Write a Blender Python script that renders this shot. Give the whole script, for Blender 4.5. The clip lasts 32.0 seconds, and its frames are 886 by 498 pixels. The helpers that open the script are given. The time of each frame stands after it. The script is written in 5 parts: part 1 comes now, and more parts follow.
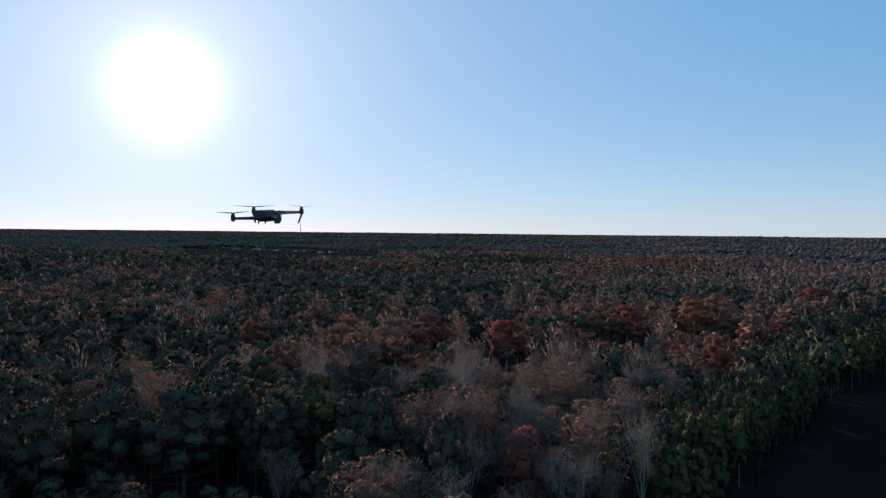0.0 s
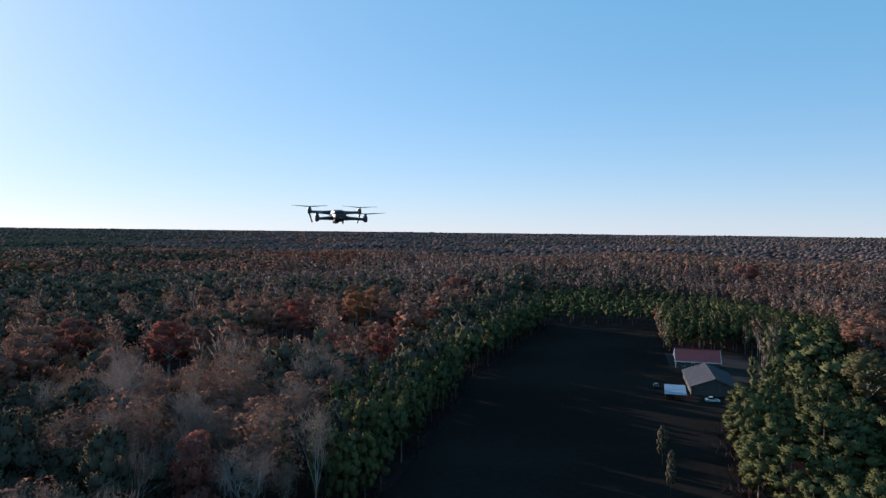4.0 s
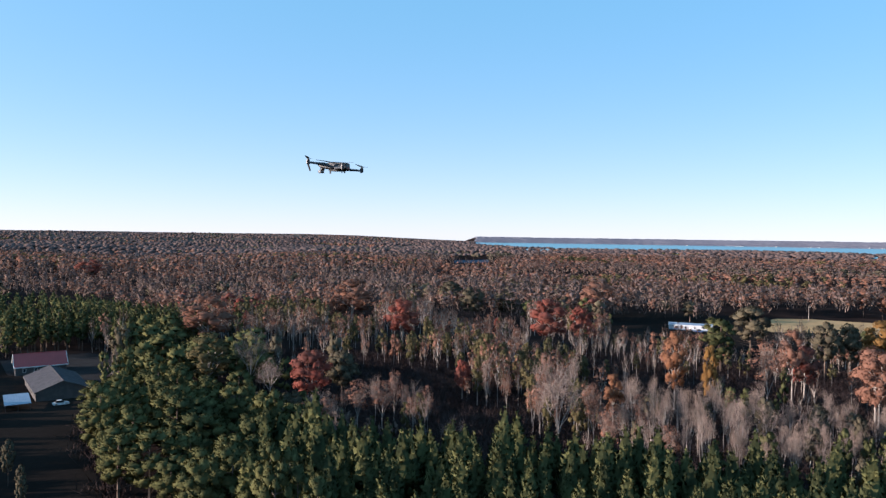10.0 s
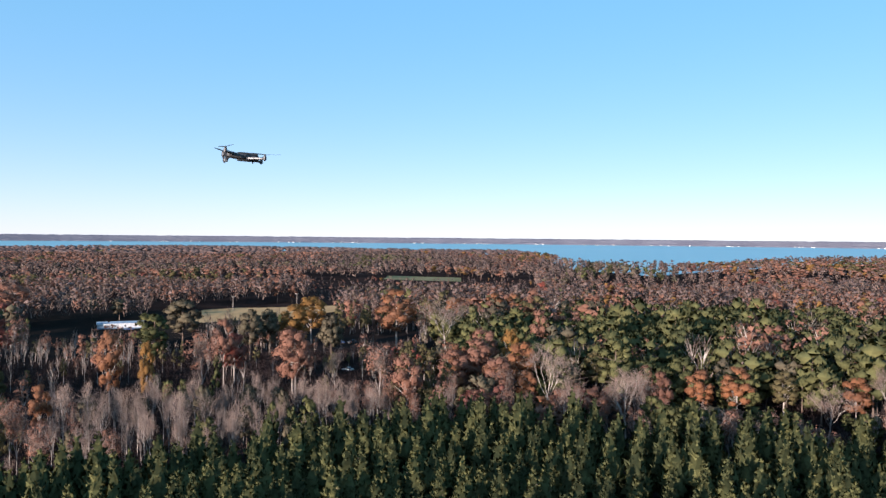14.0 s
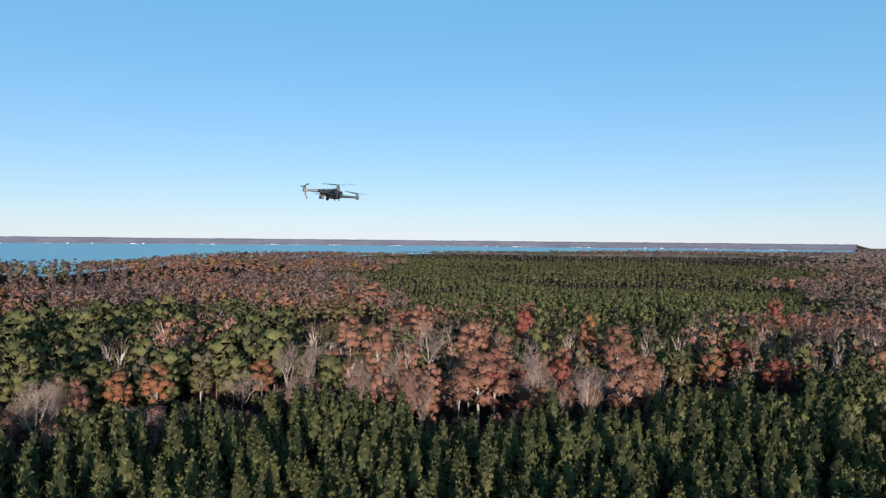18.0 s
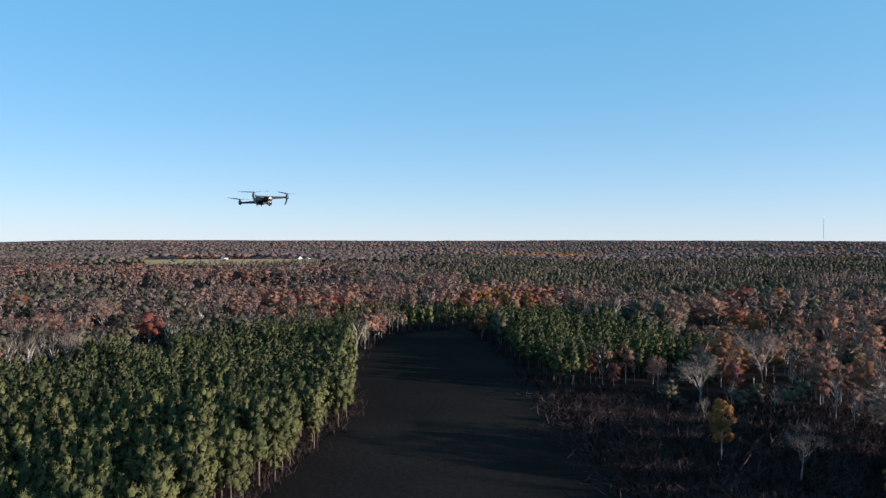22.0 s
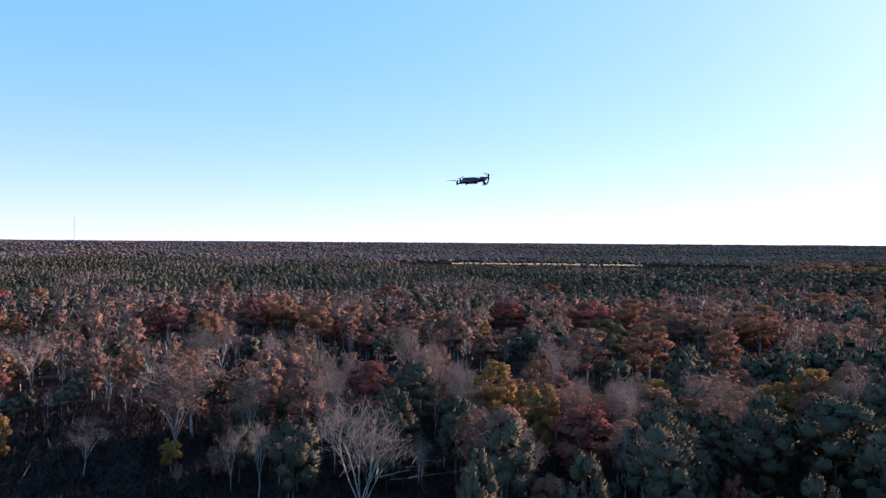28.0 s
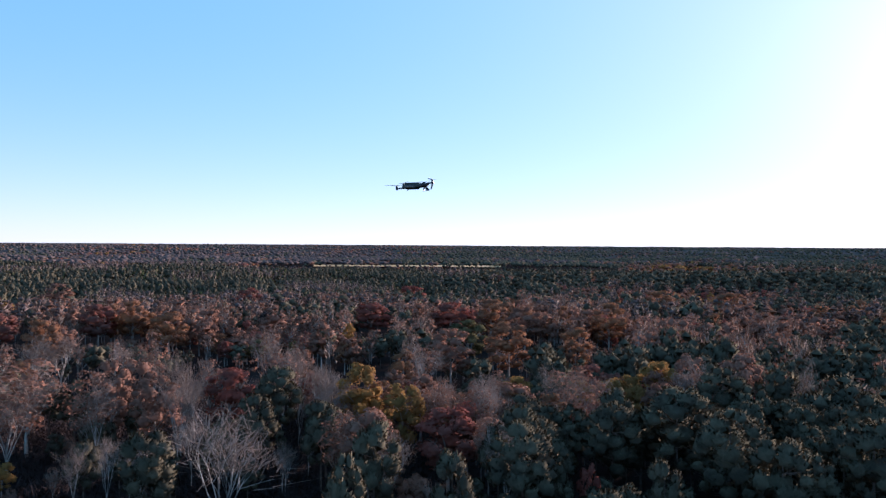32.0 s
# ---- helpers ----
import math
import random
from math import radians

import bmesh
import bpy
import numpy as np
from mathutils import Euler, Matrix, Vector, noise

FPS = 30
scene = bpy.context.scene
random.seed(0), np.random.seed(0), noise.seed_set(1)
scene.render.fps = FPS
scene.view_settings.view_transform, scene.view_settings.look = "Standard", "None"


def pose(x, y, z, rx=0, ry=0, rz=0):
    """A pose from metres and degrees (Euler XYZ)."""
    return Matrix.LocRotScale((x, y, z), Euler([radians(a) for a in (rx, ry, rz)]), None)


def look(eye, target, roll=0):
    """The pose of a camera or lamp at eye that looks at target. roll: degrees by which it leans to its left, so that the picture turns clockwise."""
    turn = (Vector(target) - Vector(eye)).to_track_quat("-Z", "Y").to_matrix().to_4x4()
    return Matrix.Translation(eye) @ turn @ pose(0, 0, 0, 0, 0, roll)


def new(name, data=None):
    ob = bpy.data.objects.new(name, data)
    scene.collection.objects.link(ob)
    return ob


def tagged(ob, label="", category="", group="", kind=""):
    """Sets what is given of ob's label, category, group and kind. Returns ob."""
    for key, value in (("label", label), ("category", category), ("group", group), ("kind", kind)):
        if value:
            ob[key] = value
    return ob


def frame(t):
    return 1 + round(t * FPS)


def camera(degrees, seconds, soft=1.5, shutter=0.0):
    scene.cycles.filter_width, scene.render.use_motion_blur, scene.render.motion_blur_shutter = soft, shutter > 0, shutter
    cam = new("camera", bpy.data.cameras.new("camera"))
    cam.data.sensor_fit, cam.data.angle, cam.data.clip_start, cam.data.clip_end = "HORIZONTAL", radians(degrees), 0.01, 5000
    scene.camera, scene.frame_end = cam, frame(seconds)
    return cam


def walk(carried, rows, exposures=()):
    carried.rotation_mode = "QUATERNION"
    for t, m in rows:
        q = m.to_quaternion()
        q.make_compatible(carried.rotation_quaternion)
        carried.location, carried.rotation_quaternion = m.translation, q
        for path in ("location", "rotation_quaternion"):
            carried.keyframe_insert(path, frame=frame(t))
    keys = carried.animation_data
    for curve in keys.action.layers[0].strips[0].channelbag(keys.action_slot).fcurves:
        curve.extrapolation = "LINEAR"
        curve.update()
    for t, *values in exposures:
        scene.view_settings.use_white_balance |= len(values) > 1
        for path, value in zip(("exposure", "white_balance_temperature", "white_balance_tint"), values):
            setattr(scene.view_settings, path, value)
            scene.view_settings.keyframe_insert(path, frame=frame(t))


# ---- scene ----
cam = camera(63.72, 32.0, soft=1.4)
PATH = [
    # seconds, x, y, z, yaw, pitch, roll
    (0.0, 0.811, -3.301, 54.925, 0.00, -1.28, -0.59),
    (0.5, 0.613, -3.283, 54.918, -0.56, -1.28, -0.65),
    (1.0, 0.413, -3.273, 54.911, -2.57, -1.27, -0.62),
    (1.5, 0.196, -3.312, 54.906, -5.39, -1.28, -0.68),
    (2.0, -0.040, -3.348, 54.902, -8.86, -1.31, -0.61),
    (2.5, -0.288, -3.336, 54.900, -12.91, -1.31, -0.62),
    (3.0, -0.541, -3.305, 54.899, -17.47, -1.33, -0.67),
    (3.5, -0.799, -3.276, 54.907, -22.01, -1.33, -0.66),
    (5.5, -1.896, -3.076, 54.969, -41.36, -1.36, -0.80),
    (6.0, -2.168, -2.998, 54.951, -46.47, -1.35, -0.81),
    (6.5, -2.435, -2.912, 54.909, -50.99, -1.35, -0.82),
    (7.0, -2.702, -2.808, 54.854, -55.08, -1.33, -0.83),
    (7.5, -2.969, -2.677, 54.790, -60.05, -1.28, -0.76),
    (8.0, -3.223, -2.519, 54.729, -64.88, -1.25, -0.72),
    (8.5, -3.450, -2.336, 54.691, -69.65, -1.19, -0.69),
    (9.0, -3.661, -2.131, 54.659, -75.41, -1.18, -0.74),
    (9.5, -3.862, -1.905, 54.628, -76.13, -1.13, -0.74),
    (10.0, -4.054, -1.660, 54.589, -76.44, -1.06, -0.79),
    (10.5, -4.251, -1.408, 54.522, -79.26, -1.03, -0.77),
    (11.0, -4.427, -1.125, 54.456, -85.38, -1.02, -0.71),
    (11.5, -4.553, -0.797, 54.411, -91.56, -1.02, -0.70),
    (12.0, -4.642, -0.439, 54.408, -96.53, -0.97, -0.76),
    (12.5, -4.712, -0.054, 54.511, -100.75, -0.92, -0.67),
    (13.0, -4.721, 0.352, 54.608, -107.03, -0.93, -0.68),
    (13.5, -4.625, 0.761, 54.572, -113.75, -0.95, -0.58),
    (14.0, -4.474, 1.168, 54.506, -120.38, -0.92, -0.53),
    (14.5, -4.309, 1.587, 54.477, -125.43, -0.89, -0.51),
    (15.0, -4.104, 2.007, 54.463, -130.50, -0.86, -0.48),
    (15.5, -3.848, 2.423, 54.473, -134.92, -0.82, -0.45),
    (17.5, -2.277, 3.854, 54.674, -163.98, -0.78, -0.51),
    (18.0, -1.749, 4.083, 54.721, -165.76, -0.72, -0.56),
    (18.5, -1.175, 4.232, 54.763, -173.34, -0.75, -0.61),
    (19.0, -0.585, 4.306, 54.796, -182.04, -0.72, -0.55),
    (19.5, -0.003, 4.296, 54.813, -189.21, -0.70, -0.51),
    (20.0, 0.570, 4.258, 54.817, -196.24, -0.69, -0.39),
    (20.5, 1.165, 4.261, 54.803, -203.33, -0.66, -0.33),
    (21.0, 1.779, 4.237, 54.781, -210.59, -0.64, -0.35),
    (21.5, 2.377, 4.141, 54.759, -220.53, -0.68, -0.30),
    (22.0, 2.977, 4.008, 54.734, -230.75, -0.75, -0.18),
    (22.5, 3.603, 3.867, 54.703, -233.16, -0.64, -0.17),
    (23.0, 4.227, 3.659, 54.670, -236.89, -0.60, -0.23),
    (23.5, 4.831, 3.355, 54.630, -244.18, -0.61, -0.20),
    (24.0, 5.334, 2.933, 54.602, -252.59, -0.67, -0.19),
    (24.5, 5.589, 2.374, 54.616, -260.17, -0.72, -0.15),
    (25.0, 5.719, 1.779, 54.638, -266.23, -0.76, -0.14),
    (25.5, 5.840, 1.178, 54.643, -271.91, -0.77, -0.18),
    (26.0, 5.911, 0.574, 54.638, -277.66, -0.73, -0.17),
    (26.5, 5.945, -0.071, 54.608, -282.13, -0.67, -0.18),
    (28.5, 5.613, -2.326, 54.456, -289.91, -0.51, -0.32),
    (29.0, 5.539, -2.506, 54.503, -295.85, -0.53, -0.16),
    (29.5, 5.535, -2.546, 54.548, -298.47, -0.54, -0.16),
    (30.0, 5.538, -2.523, 54.580, -298.18, -0.51, -0.22),
    (30.5, 5.474, -2.513, 54.587, -297.93, -0.46, -0.25),
    (31.0, 5.387, -2.492, 54.578, -297.70, -0.40, -0.26),
    (31.5, 5.292, -2.462, 54.553, -297.50, -0.36, -0.32),
    (32.0, 5.191, -2.427, 54.523, -297.31, -0.30, -0.35),
]
LIGHT = [(0.0, 0.55, 5500, 15), (3.0, 0.72, 5500, 15), (6.0, 1.10, 5650, 20), (9.0, 1.25, 5800, 21), (13.0, 1.28, 5850, 21), (15.0, 1.18, 5800, 19), (18.0, 0.88, 5750, 14),
         (20.0, 0.77, 5500, 11), (22.0, 0.95, 5500, 12), (24.0, 1.20, 5600, 19), (26.0, 1.36, 5700, 26), (29.0, 1.33, 5500, 30), (32.0, 1.27, 5500, 27)]
walk(cam, [(t, pose(x, y, z, 90 + pitch, roll, yaw)) for t, x, y, z, yaw, pitch, roll in PATH], LIGHT)

# ---- light: a low autumn sun over the northern woods, clear sky ----
SUN_AZ, SUN_EL = 21.3, 10.5          # degrees, counter-clockwise from +y; above the horizon
CLEAR = (0.026, 0.029, 0.033)        # strength of the clear sky
HAZE_LOW, HAZE_HIGH, GLARE = (0.304, 0.312, 0.311), (0.062, 0.178, 0.236), (0.50, 0.515, 0.515)
world = bpy.data.worlds.new("clear_sky")
scene.world = world
world.use_nodes = True
wn = world.node_tree.nodes
sky = wn.new("ShaderNodeTexSky")
sky.sky_type, sky.sun_disc = "NISHITA", False
sky.sun_elevation, sky.sun_rotation = radians(SUN_EL), radians(-SUN_AZ)
sky.altitude, sky.air_density, sky.dust_density, sky.ozone_density = 50, 1.0, 0.15, 3.0
def mixed(how, a, b, factor=None):
    """A colour mix node; a and b are colours or sockets."""
    node = wn.new("ShaderNodeMix")
    node.data_type, node.blend_type = "RGBA", how
    node.inputs["Factor"].default_value = 1.0
    for key, value in (("A", a), ("B", b), ("Factor", factor)):
        if isinstance(value, tuple):
            node.inputs[key].default_value = (*value, 1)
        elif value is not None:
            world.node_tree.links.new(value, [i for i in node.inputs if i.name == key and i.enabled][0])
    return [o for o in node.outputs if o.enabled][0]


def sums(how, a, b):
    node = wn.new("ShaderNodeMath")
    node.operation = how
    for i, value in enumerate((a, b)):
        if isinstance(value, (int, float)):
            node.inputs[i].default_value = value
        elif value is not None:
            world.node_tree.links.new(value, node.inputs[i])
    return node.outputs[0]


# the clear sky, and over it the thin haze of the lower air that whitens towards the horizon and round the sun
sun_dir = Vector((-math.sin(radians(SUN_AZ)) * math.cos(radians(SUN_EL)), math.cos(radians(SUN_AZ)) * math.cos(radians(SUN_EL)), math.sin(radians(SUN_EL))))
where, height, near = wn.new("ShaderNodeTexCoord"), wn.new("ShaderNodeSeparateXYZ"), wn.new("ShaderNodeVectorMath")
near.operation = "DOT_PRODUCT"
near.inputs[1].default_value = sun_dir
world.node_tree.links.new(where.outputs["Generated"], height.inputs[0])
world.node_tree.links.new(where.outputs["Generated"], near.inputs[0])
low_air = sums("POWER", 2.718, sums("MULTIPLY", sums("MAXIMUM", height.outputs["Z"], 0.0), -9.0))
apart = sums("ARCCOSINE", sums("MINIMUM", near.outputs["Value"], 1.0), None)
aureole = sums("POWER", 2.718, sums("MULTIPLY", apart, -2.9))
core = sums("POWER", 2.718, sums("MULTIPLY", sums("POWER", apart, 2.0), -560.0))
haze = mixed("MIX", HAZE_HIGH, HAZE_LOW, low_air)
wn["Background"].inputs["Strength"].default_value = 1.0
base = mixed("ADD", mixed("MULTIPLY", sky.outputs[0], CLEAR), haze)
inner = sums("MULTIPLY", sums("POWER", 2.718, sums("MULTIPLY", apart, -10.0)), 0.60)
air = mixed("MIX", mixed("MIX", base, GLARE, aureole), (1.0, 0.99, 0.97), inner)
air = mixed("MIX", air, (2.0, 1.95, 1.8), core)
world.node_tree.links.new(air, wn["Background"].inputs["Color"])
sun = new("sun", bpy.data.lights.new("sun", "SUN"))
sun.data.energy, sun.data.angle, sun.data.color = 5.0, radians(0.5), (1.0, 0.83, 0.63)
sun.matrix_world = look(sun_dir * 300, (0, 0, 0))


# ---- materials ----
def material(name, colour, other=None, scale=1.0, rough=0.8, metal=0.0, bump=0.0, fine=8.0, island=0.0, per_object=0.0, thin=0.0, gloss=0.5, hue=0.0, weight=0.5):
    """Two-scale noise between two colours, with relief; island and per_object vary it piece by piece."""
    m = bpy.data.materials.new(name)
    m.use_nodes = True
    t, n = m.node_tree, m.node_tree.nodes
    bsdf = n["Principled BSDF"]
    bsdf.inputs["Roughness"].default_value, bsdf.inputs["Metallic"].default_value = rough, metal
    bsdf.inputs["Specular IOR Level"].default_value = gloss
    where = n.new("ShaderNodeNewGeometry")
    coarse, grain = n.new("ShaderNodeTexNoise"), n.new("ShaderNodeTexNoise")
    coarse.inputs["Scale"].default_value, grain.inputs["Scale"].default_value = scale, scale * fine
    coarse.inputs["Detail"].default_value = grain.inputs["Detail"].default_value = 3
    for one in (coarse, grain):
        t.links.new(where.outputs["Position"], one.inputs["Vector"])
    add = n.new("ShaderNodeMath")
    add.operation = "MULTIPLY_ADD"
    t.links.new(grain.outputs["Fac"], add.inputs[0])
    add.inputs[1].default_value = weight
    t.links.new(coarse.outputs["Fac"], add.inputs[2])
    spread = n.new("ShaderNodeMapRange")
    t.links.new(add.outputs[0], spread.inputs["Value"])
    spread.inputs["From Min"].default_value, spread.inputs["From Max"].default_value = 0.36 + weight / 2, 0.64 + weight / 2
    mix = n.new("ShaderNodeMix")
    mix.data_type = "RGBA"
    mix.inputs["A"].default_value = (*colour, 1)
    mix.inputs["B"].default_value = (*(other or [c * 0.7 for c in colour]), 1)
    t.links.new(spread.outputs["Result"], mix.inputs["Factor"])
    out = mix.outputs["Result"]
    if island or per_object:
        value = n.new("ShaderNodeHueSaturation")
        span = n.new("ShaderNodeMapRange")
        if island:
            t.links.new(where.outputs["Random Per Island"], span.inputs["Value"])
        else:
            t.links.new(n.new("ShaderNodeObjectInfo").outputs["Random"], span.inputs["Value"])
        reach = island or per_object
        span.inputs["To Min"].default_value, span.inputs["To Max"].default_value = 1 - reach, 1 + reach
        t.links.new(span.outputs["Result"], value.inputs["Value"])
        t.links.new(out, value.inputs["Color"])
        out = value.outputs["Color"]
        if island and per_object:
            info, turn = n.new("ShaderNodeObjectInfo"), n.new("ShaderNodeMapRange")
            t.links.new(info.outputs["Random"], turn.inputs["Value"])
            turn.inputs["To Min"].default_value, turn.inputs["To Max"].default_value = 0.5 - hue, 0.5 + hue
            t.links.new(turn.outputs["Result"], value.inputs["Hue"])
    t.links.new(out, bsdf.inputs["Base Color"])
    if bump:
        relief = n.new("ShaderNodeBump")
        relief.inputs["Strength"].default_value, relief.inputs["Distance"].default_value = bump, 0.25 / scale / fine
        t.links.new(add.outputs[0], relief.inputs["Height"])
        t.links.new(relief.outputs["Normal"], bsdf.inputs["Normal"])
    if thin:
        glow, blend = n.new("ShaderNodeBsdfTranslucent"), n.new("ShaderNodeMixShader")
        t.links.new(out, glow.inputs["Color"])
        blend.inputs["Fac"].default_value = thin
        t.links.new(bsdf.outputs[0], blend.inputs[1])
        t.links.new(glow.outputs[0], blend.inputs[2])
        t.links.new(blend.outputs[0], n["Material Output"].inputs["Surface"])
    return m


M = {
    "pine": material("pine_needles", (0.046, 0.052, 0.026), (0.100, 0.101, 0.042), 0.16, 1.0, fine=7, island=0.16, thin=0.06, bump=0.7, gloss=0.0, weight=0.25),
    "lime": material("yellowish_pine_needles", (0.057, 0.061, 0.029), (0.110, 0.107, 0.045), 0.12, 1.0, fine=7, island=0.16, thin=0.06, bump=0.7, gloss=0.0, weight=0.25),
    "russet": material("russet_leaves", (0.168, 0.086, 0.061), (0.245, 0.129, 0.093), 0.07, 1.0, fine=7, island=0.08, thin=0.22, bump=0.7, gloss=0.0, weight=0.2),
    "orange": material("orange_leaves", (0.270, 0.122, 0.062), (0.215, 0.110, 0.068), 0.08, 1.0, fine=7, island=0.08, thin=0.34, bump=0.7, gloss=0.0, weight=0.2),
    "red": material("red_leaves", (0.245, 0.074, 0.056), (0.195, 0.092, 0.074), 0.08, 1.0, fine=7, island=0.08, thin=0.34, bump=0.7, gloss=0.0, weight=0.2),
    "ochre": material("ochre_leaves", (0.290, 0.160, 0.054), (0.215, 0.122, 0.048), 0.10, 1.0, fine=7, island=0.07, thin=0.42, bump=0.7, gloss=0.0, weight=0.2),
    "spruce": material("dark_needles", (0.062, 0.053, 0.039), (0.108, 0.092, 0.061), 0.16, 1.0, fine=7, island=0.16, thin=0.06, bump=0.7, gloss=0.0, weight=0.25),
    # far bank woods: distance haze put into the pale lavender base colour
    "haze_twig": material("haze_painted_woods", (0.120, 0.120, 0.150), (0.150, 0.150, 0.180), 0.006, 1.0, fine=8, gloss=0.0),
    "olive": material("olive_leaves", (0.082, 0.074, 0.039), (0.130, 0.106, 0.054), 0.10, 1.0, fine=7, island=0.08, thin=0.24, bump=0.7, gloss=0.0, weight=0.2),
    "twig": material("bare_twigs", (0.175, 0.127, 0.104), (0.265, 0.200, 0.170), 0.08, 1.0, fine=6, island=0.08, thin=0.14, bump=0.7, gloss=0.0, weight=0.2),
    "bark": material("pale_grey_bark", (0.400, 0.355, 0.320), (0.240, 0.208, 0.186), 0.5, 1.0, fine=7, island=0.15, gloss=0.0),
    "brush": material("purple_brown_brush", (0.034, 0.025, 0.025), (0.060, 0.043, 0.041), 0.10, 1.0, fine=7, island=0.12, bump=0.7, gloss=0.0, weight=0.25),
    "mauve": material("dense_mauve_twigs", (0.082, 0.058, 0.054), (0.132, 0.096, 0.088), 0.05, 1.0, fine=7, island=0.14, bump=0.7, gloss=0.0, weight=0.25),
    "trunk": material("brown_pine_bark", (0.090, 0.064, 0.050), (0.150, 0.118, 0.098), 0.7, 1.0, fine=7, island=0.15, gloss=0.0),
    # leaf litter: deep shade under the trees put into this near-black brown
    "soil": material("shade_darkened_litter", (0.019, 0.014, 0.013), (0.033, 0.023, 0.021), 0.03, 1.0, fine=22, bump=0.6, gloss=0.0),
    # dormant grass: tree shade over field and lawn is darkened into the colour
    "grass": material("shade_darkened_grass", (0.0150, 0.0125, 0.0115), (0.0210, 0.0175, 0.0155), 0.02, 1.0, fine=30, bump=0.5, gloss=0.0),
    "straw": material("straw_field", (0.450, 0.285, 0.140), (0.345, 0.225, 0.110), 0.02, 0.95, fine=25, bump=0.4, gloss=0.05),
    "meadow": material("green_meadow", (0.110, 0.125, 0.058), (0.185, 0.165, 0.085), 0.02, 0.95, fine=25, bump=0.4, gloss=0.1),
    "water": material("river_water", (0.125, 0.300, 0.360), (0.135, 0.315, 0.375), 0.01, 0.35, fine=40, bump=0.6, gloss=0.5),
    # creek: dark copy of the river water, its shade put into the colour
    "creek": material("shade_darkened_creek_water", (0.018, 0.045, 0.080), (0.022, 0.052, 0.090), 0.01, 0.95, fine=40, bump=0.5, gloss=0.03),
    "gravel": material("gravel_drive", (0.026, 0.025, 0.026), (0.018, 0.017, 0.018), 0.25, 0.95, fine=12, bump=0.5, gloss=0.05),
    "red_metal": material("red_metal_roofing", (0.310, 0.032, 0.030), (0.250, 0.026, 0.026), 0.3, 0.4, fine=9),
    "shingle": material("grey_shingles", (0.078, 0.076, 0.084), (0.055, 0.053, 0.060), 0.8, 0.9, fine=8, bump=0.3, gloss=0.1),
    "white": material("white_siding", (0.780, 0.780, 0.770), (0.660, 0.660, 0.650), 0.8, 0.6, fine=9),
    # mobile home: bluish shade on white walls mixed into the siding colour
    "pale_siding": material("shade_tinted_pale_siding", (0.500, 0.520, 0.560), (0.420, 0.435, 0.465), 0.8, 0.6, fine=9),
    "blue_white": material("pale_metal_roof", (0.170, 0.235, 0.320), (0.130, 0.190, 0.265), 0.5, 0.5, fine=8),
    "siding": material("taupe_siding", (0.080, 0.070, 0.066), (0.058, 0.050, 0.048), 0.8, 0.8, fine=8),
    "pane": material("window_glass", (0.020, 0.022, 0.025), (0.030, 0.032, 0.035), 1.0, 0.08),
    "tyre": material("black_rubber", (0.022, 0.022, 0.022), None, 2.0, 0.8),
    "car_blue": material("blue_car_paint", (0.040, 0.080, 0.200), None, 2.0, 0.25),
    "car_white": material("white_car_paint", (0.700, 0.710, 0.720), None, 2.0, 0.25),
    "car_dark": material("dark_car_paint", (0.035, 0.037, 0.042), None, 2.0, 0.25),
    "steel": material("galvanised_steel", (0.300, 0.300, 0.310), None, 0.5, 0.5, metal=0.6),
    "shell": material("dark_grey_plastic", (0.030, 0.031, 0.034), (0.025, 0.026, 0.029), 30.0, 0.42, fine=9, bump=0.05),
    "shell_black": material("black_plastic", (0.016, 0.016, 0.017), (0.022, 0.022, 0.023), 30.0, 0.5, fine=9),
    "silver": material("silver_metal", (0.190, 0.195, 0.205), (0.150, 0.155, 0.165), 40.0, 0.35, metal=0.4),
    "blade": material("matt_propeller_plastic", (0.030, 0.031, 0.033), (0.024, 0.025, 0.027), 40.0, 0.55),
    "lens": material("lens_glass", (0.008, 0.008, 0.012), None, 40.0, 0.05),
}
M["far_woods"] = material("far_mixed_woods", (0.140, 0.096, 0.088), (0.056, 0.061, 0.056), 0.006, 1.0, fine=5, gloss=0.0, weight=0.7)
LEAVES = ["pine", "lime", "russet", "orange", "red", "ochre", "olive", "twig", "bark", "trunk", "spruce", "haze_twig", "brush", "mauve"]
SLOT = {key: i for i, key in enumerate(LEAVES)}


# ---- mesh helpers ----
def part(name, bm, mat, parent=None, label=""):
    mesh = bpy.data.meshes.new(name)
    bm.normal_update()
    bm.to_mesh(mesh)
    bm.free()
    mesh.materials.append(M[mat])
    ob = new(name, mesh)
    ob.parent = parent
    return tagged(ob, label)


def root(name, at, turn=0.0, label="", category="", group="", kind=""):
    ob = new(name)
    ob.empty_display_size = 0.2
    ob.matrix_basis = pose(*at, 0, 0, turn)
    return tagged(ob, label, category, group, kind)


def box(bm, x0, x1, y0, y1, z0, z1, bevel=0.0, m=None):
    made = bmesh.ops.create_cube(bm, size=1.0)["verts"]
    bmesh.ops.transform(bm, verts=made, matrix=(m or Matrix()) @ Matrix.Translation(((x0 + x1) / 2, (y0 + y1) / 2, (z0 + z1) / 2)) @ Matrix.Diagonal((x1 - x0, y1 - y0, z1 - z0, 1)))
    if bevel:
        edges = list({e for v in made for e in v.link_edges})
        bmesh.ops.bevel(bm, geom=edges, offset=bevel, segments=2, affect="EDGES", profile=0.5)
    return bm


def boxed(*a, **k):
    return box(bmesh.new(), *a, **k)


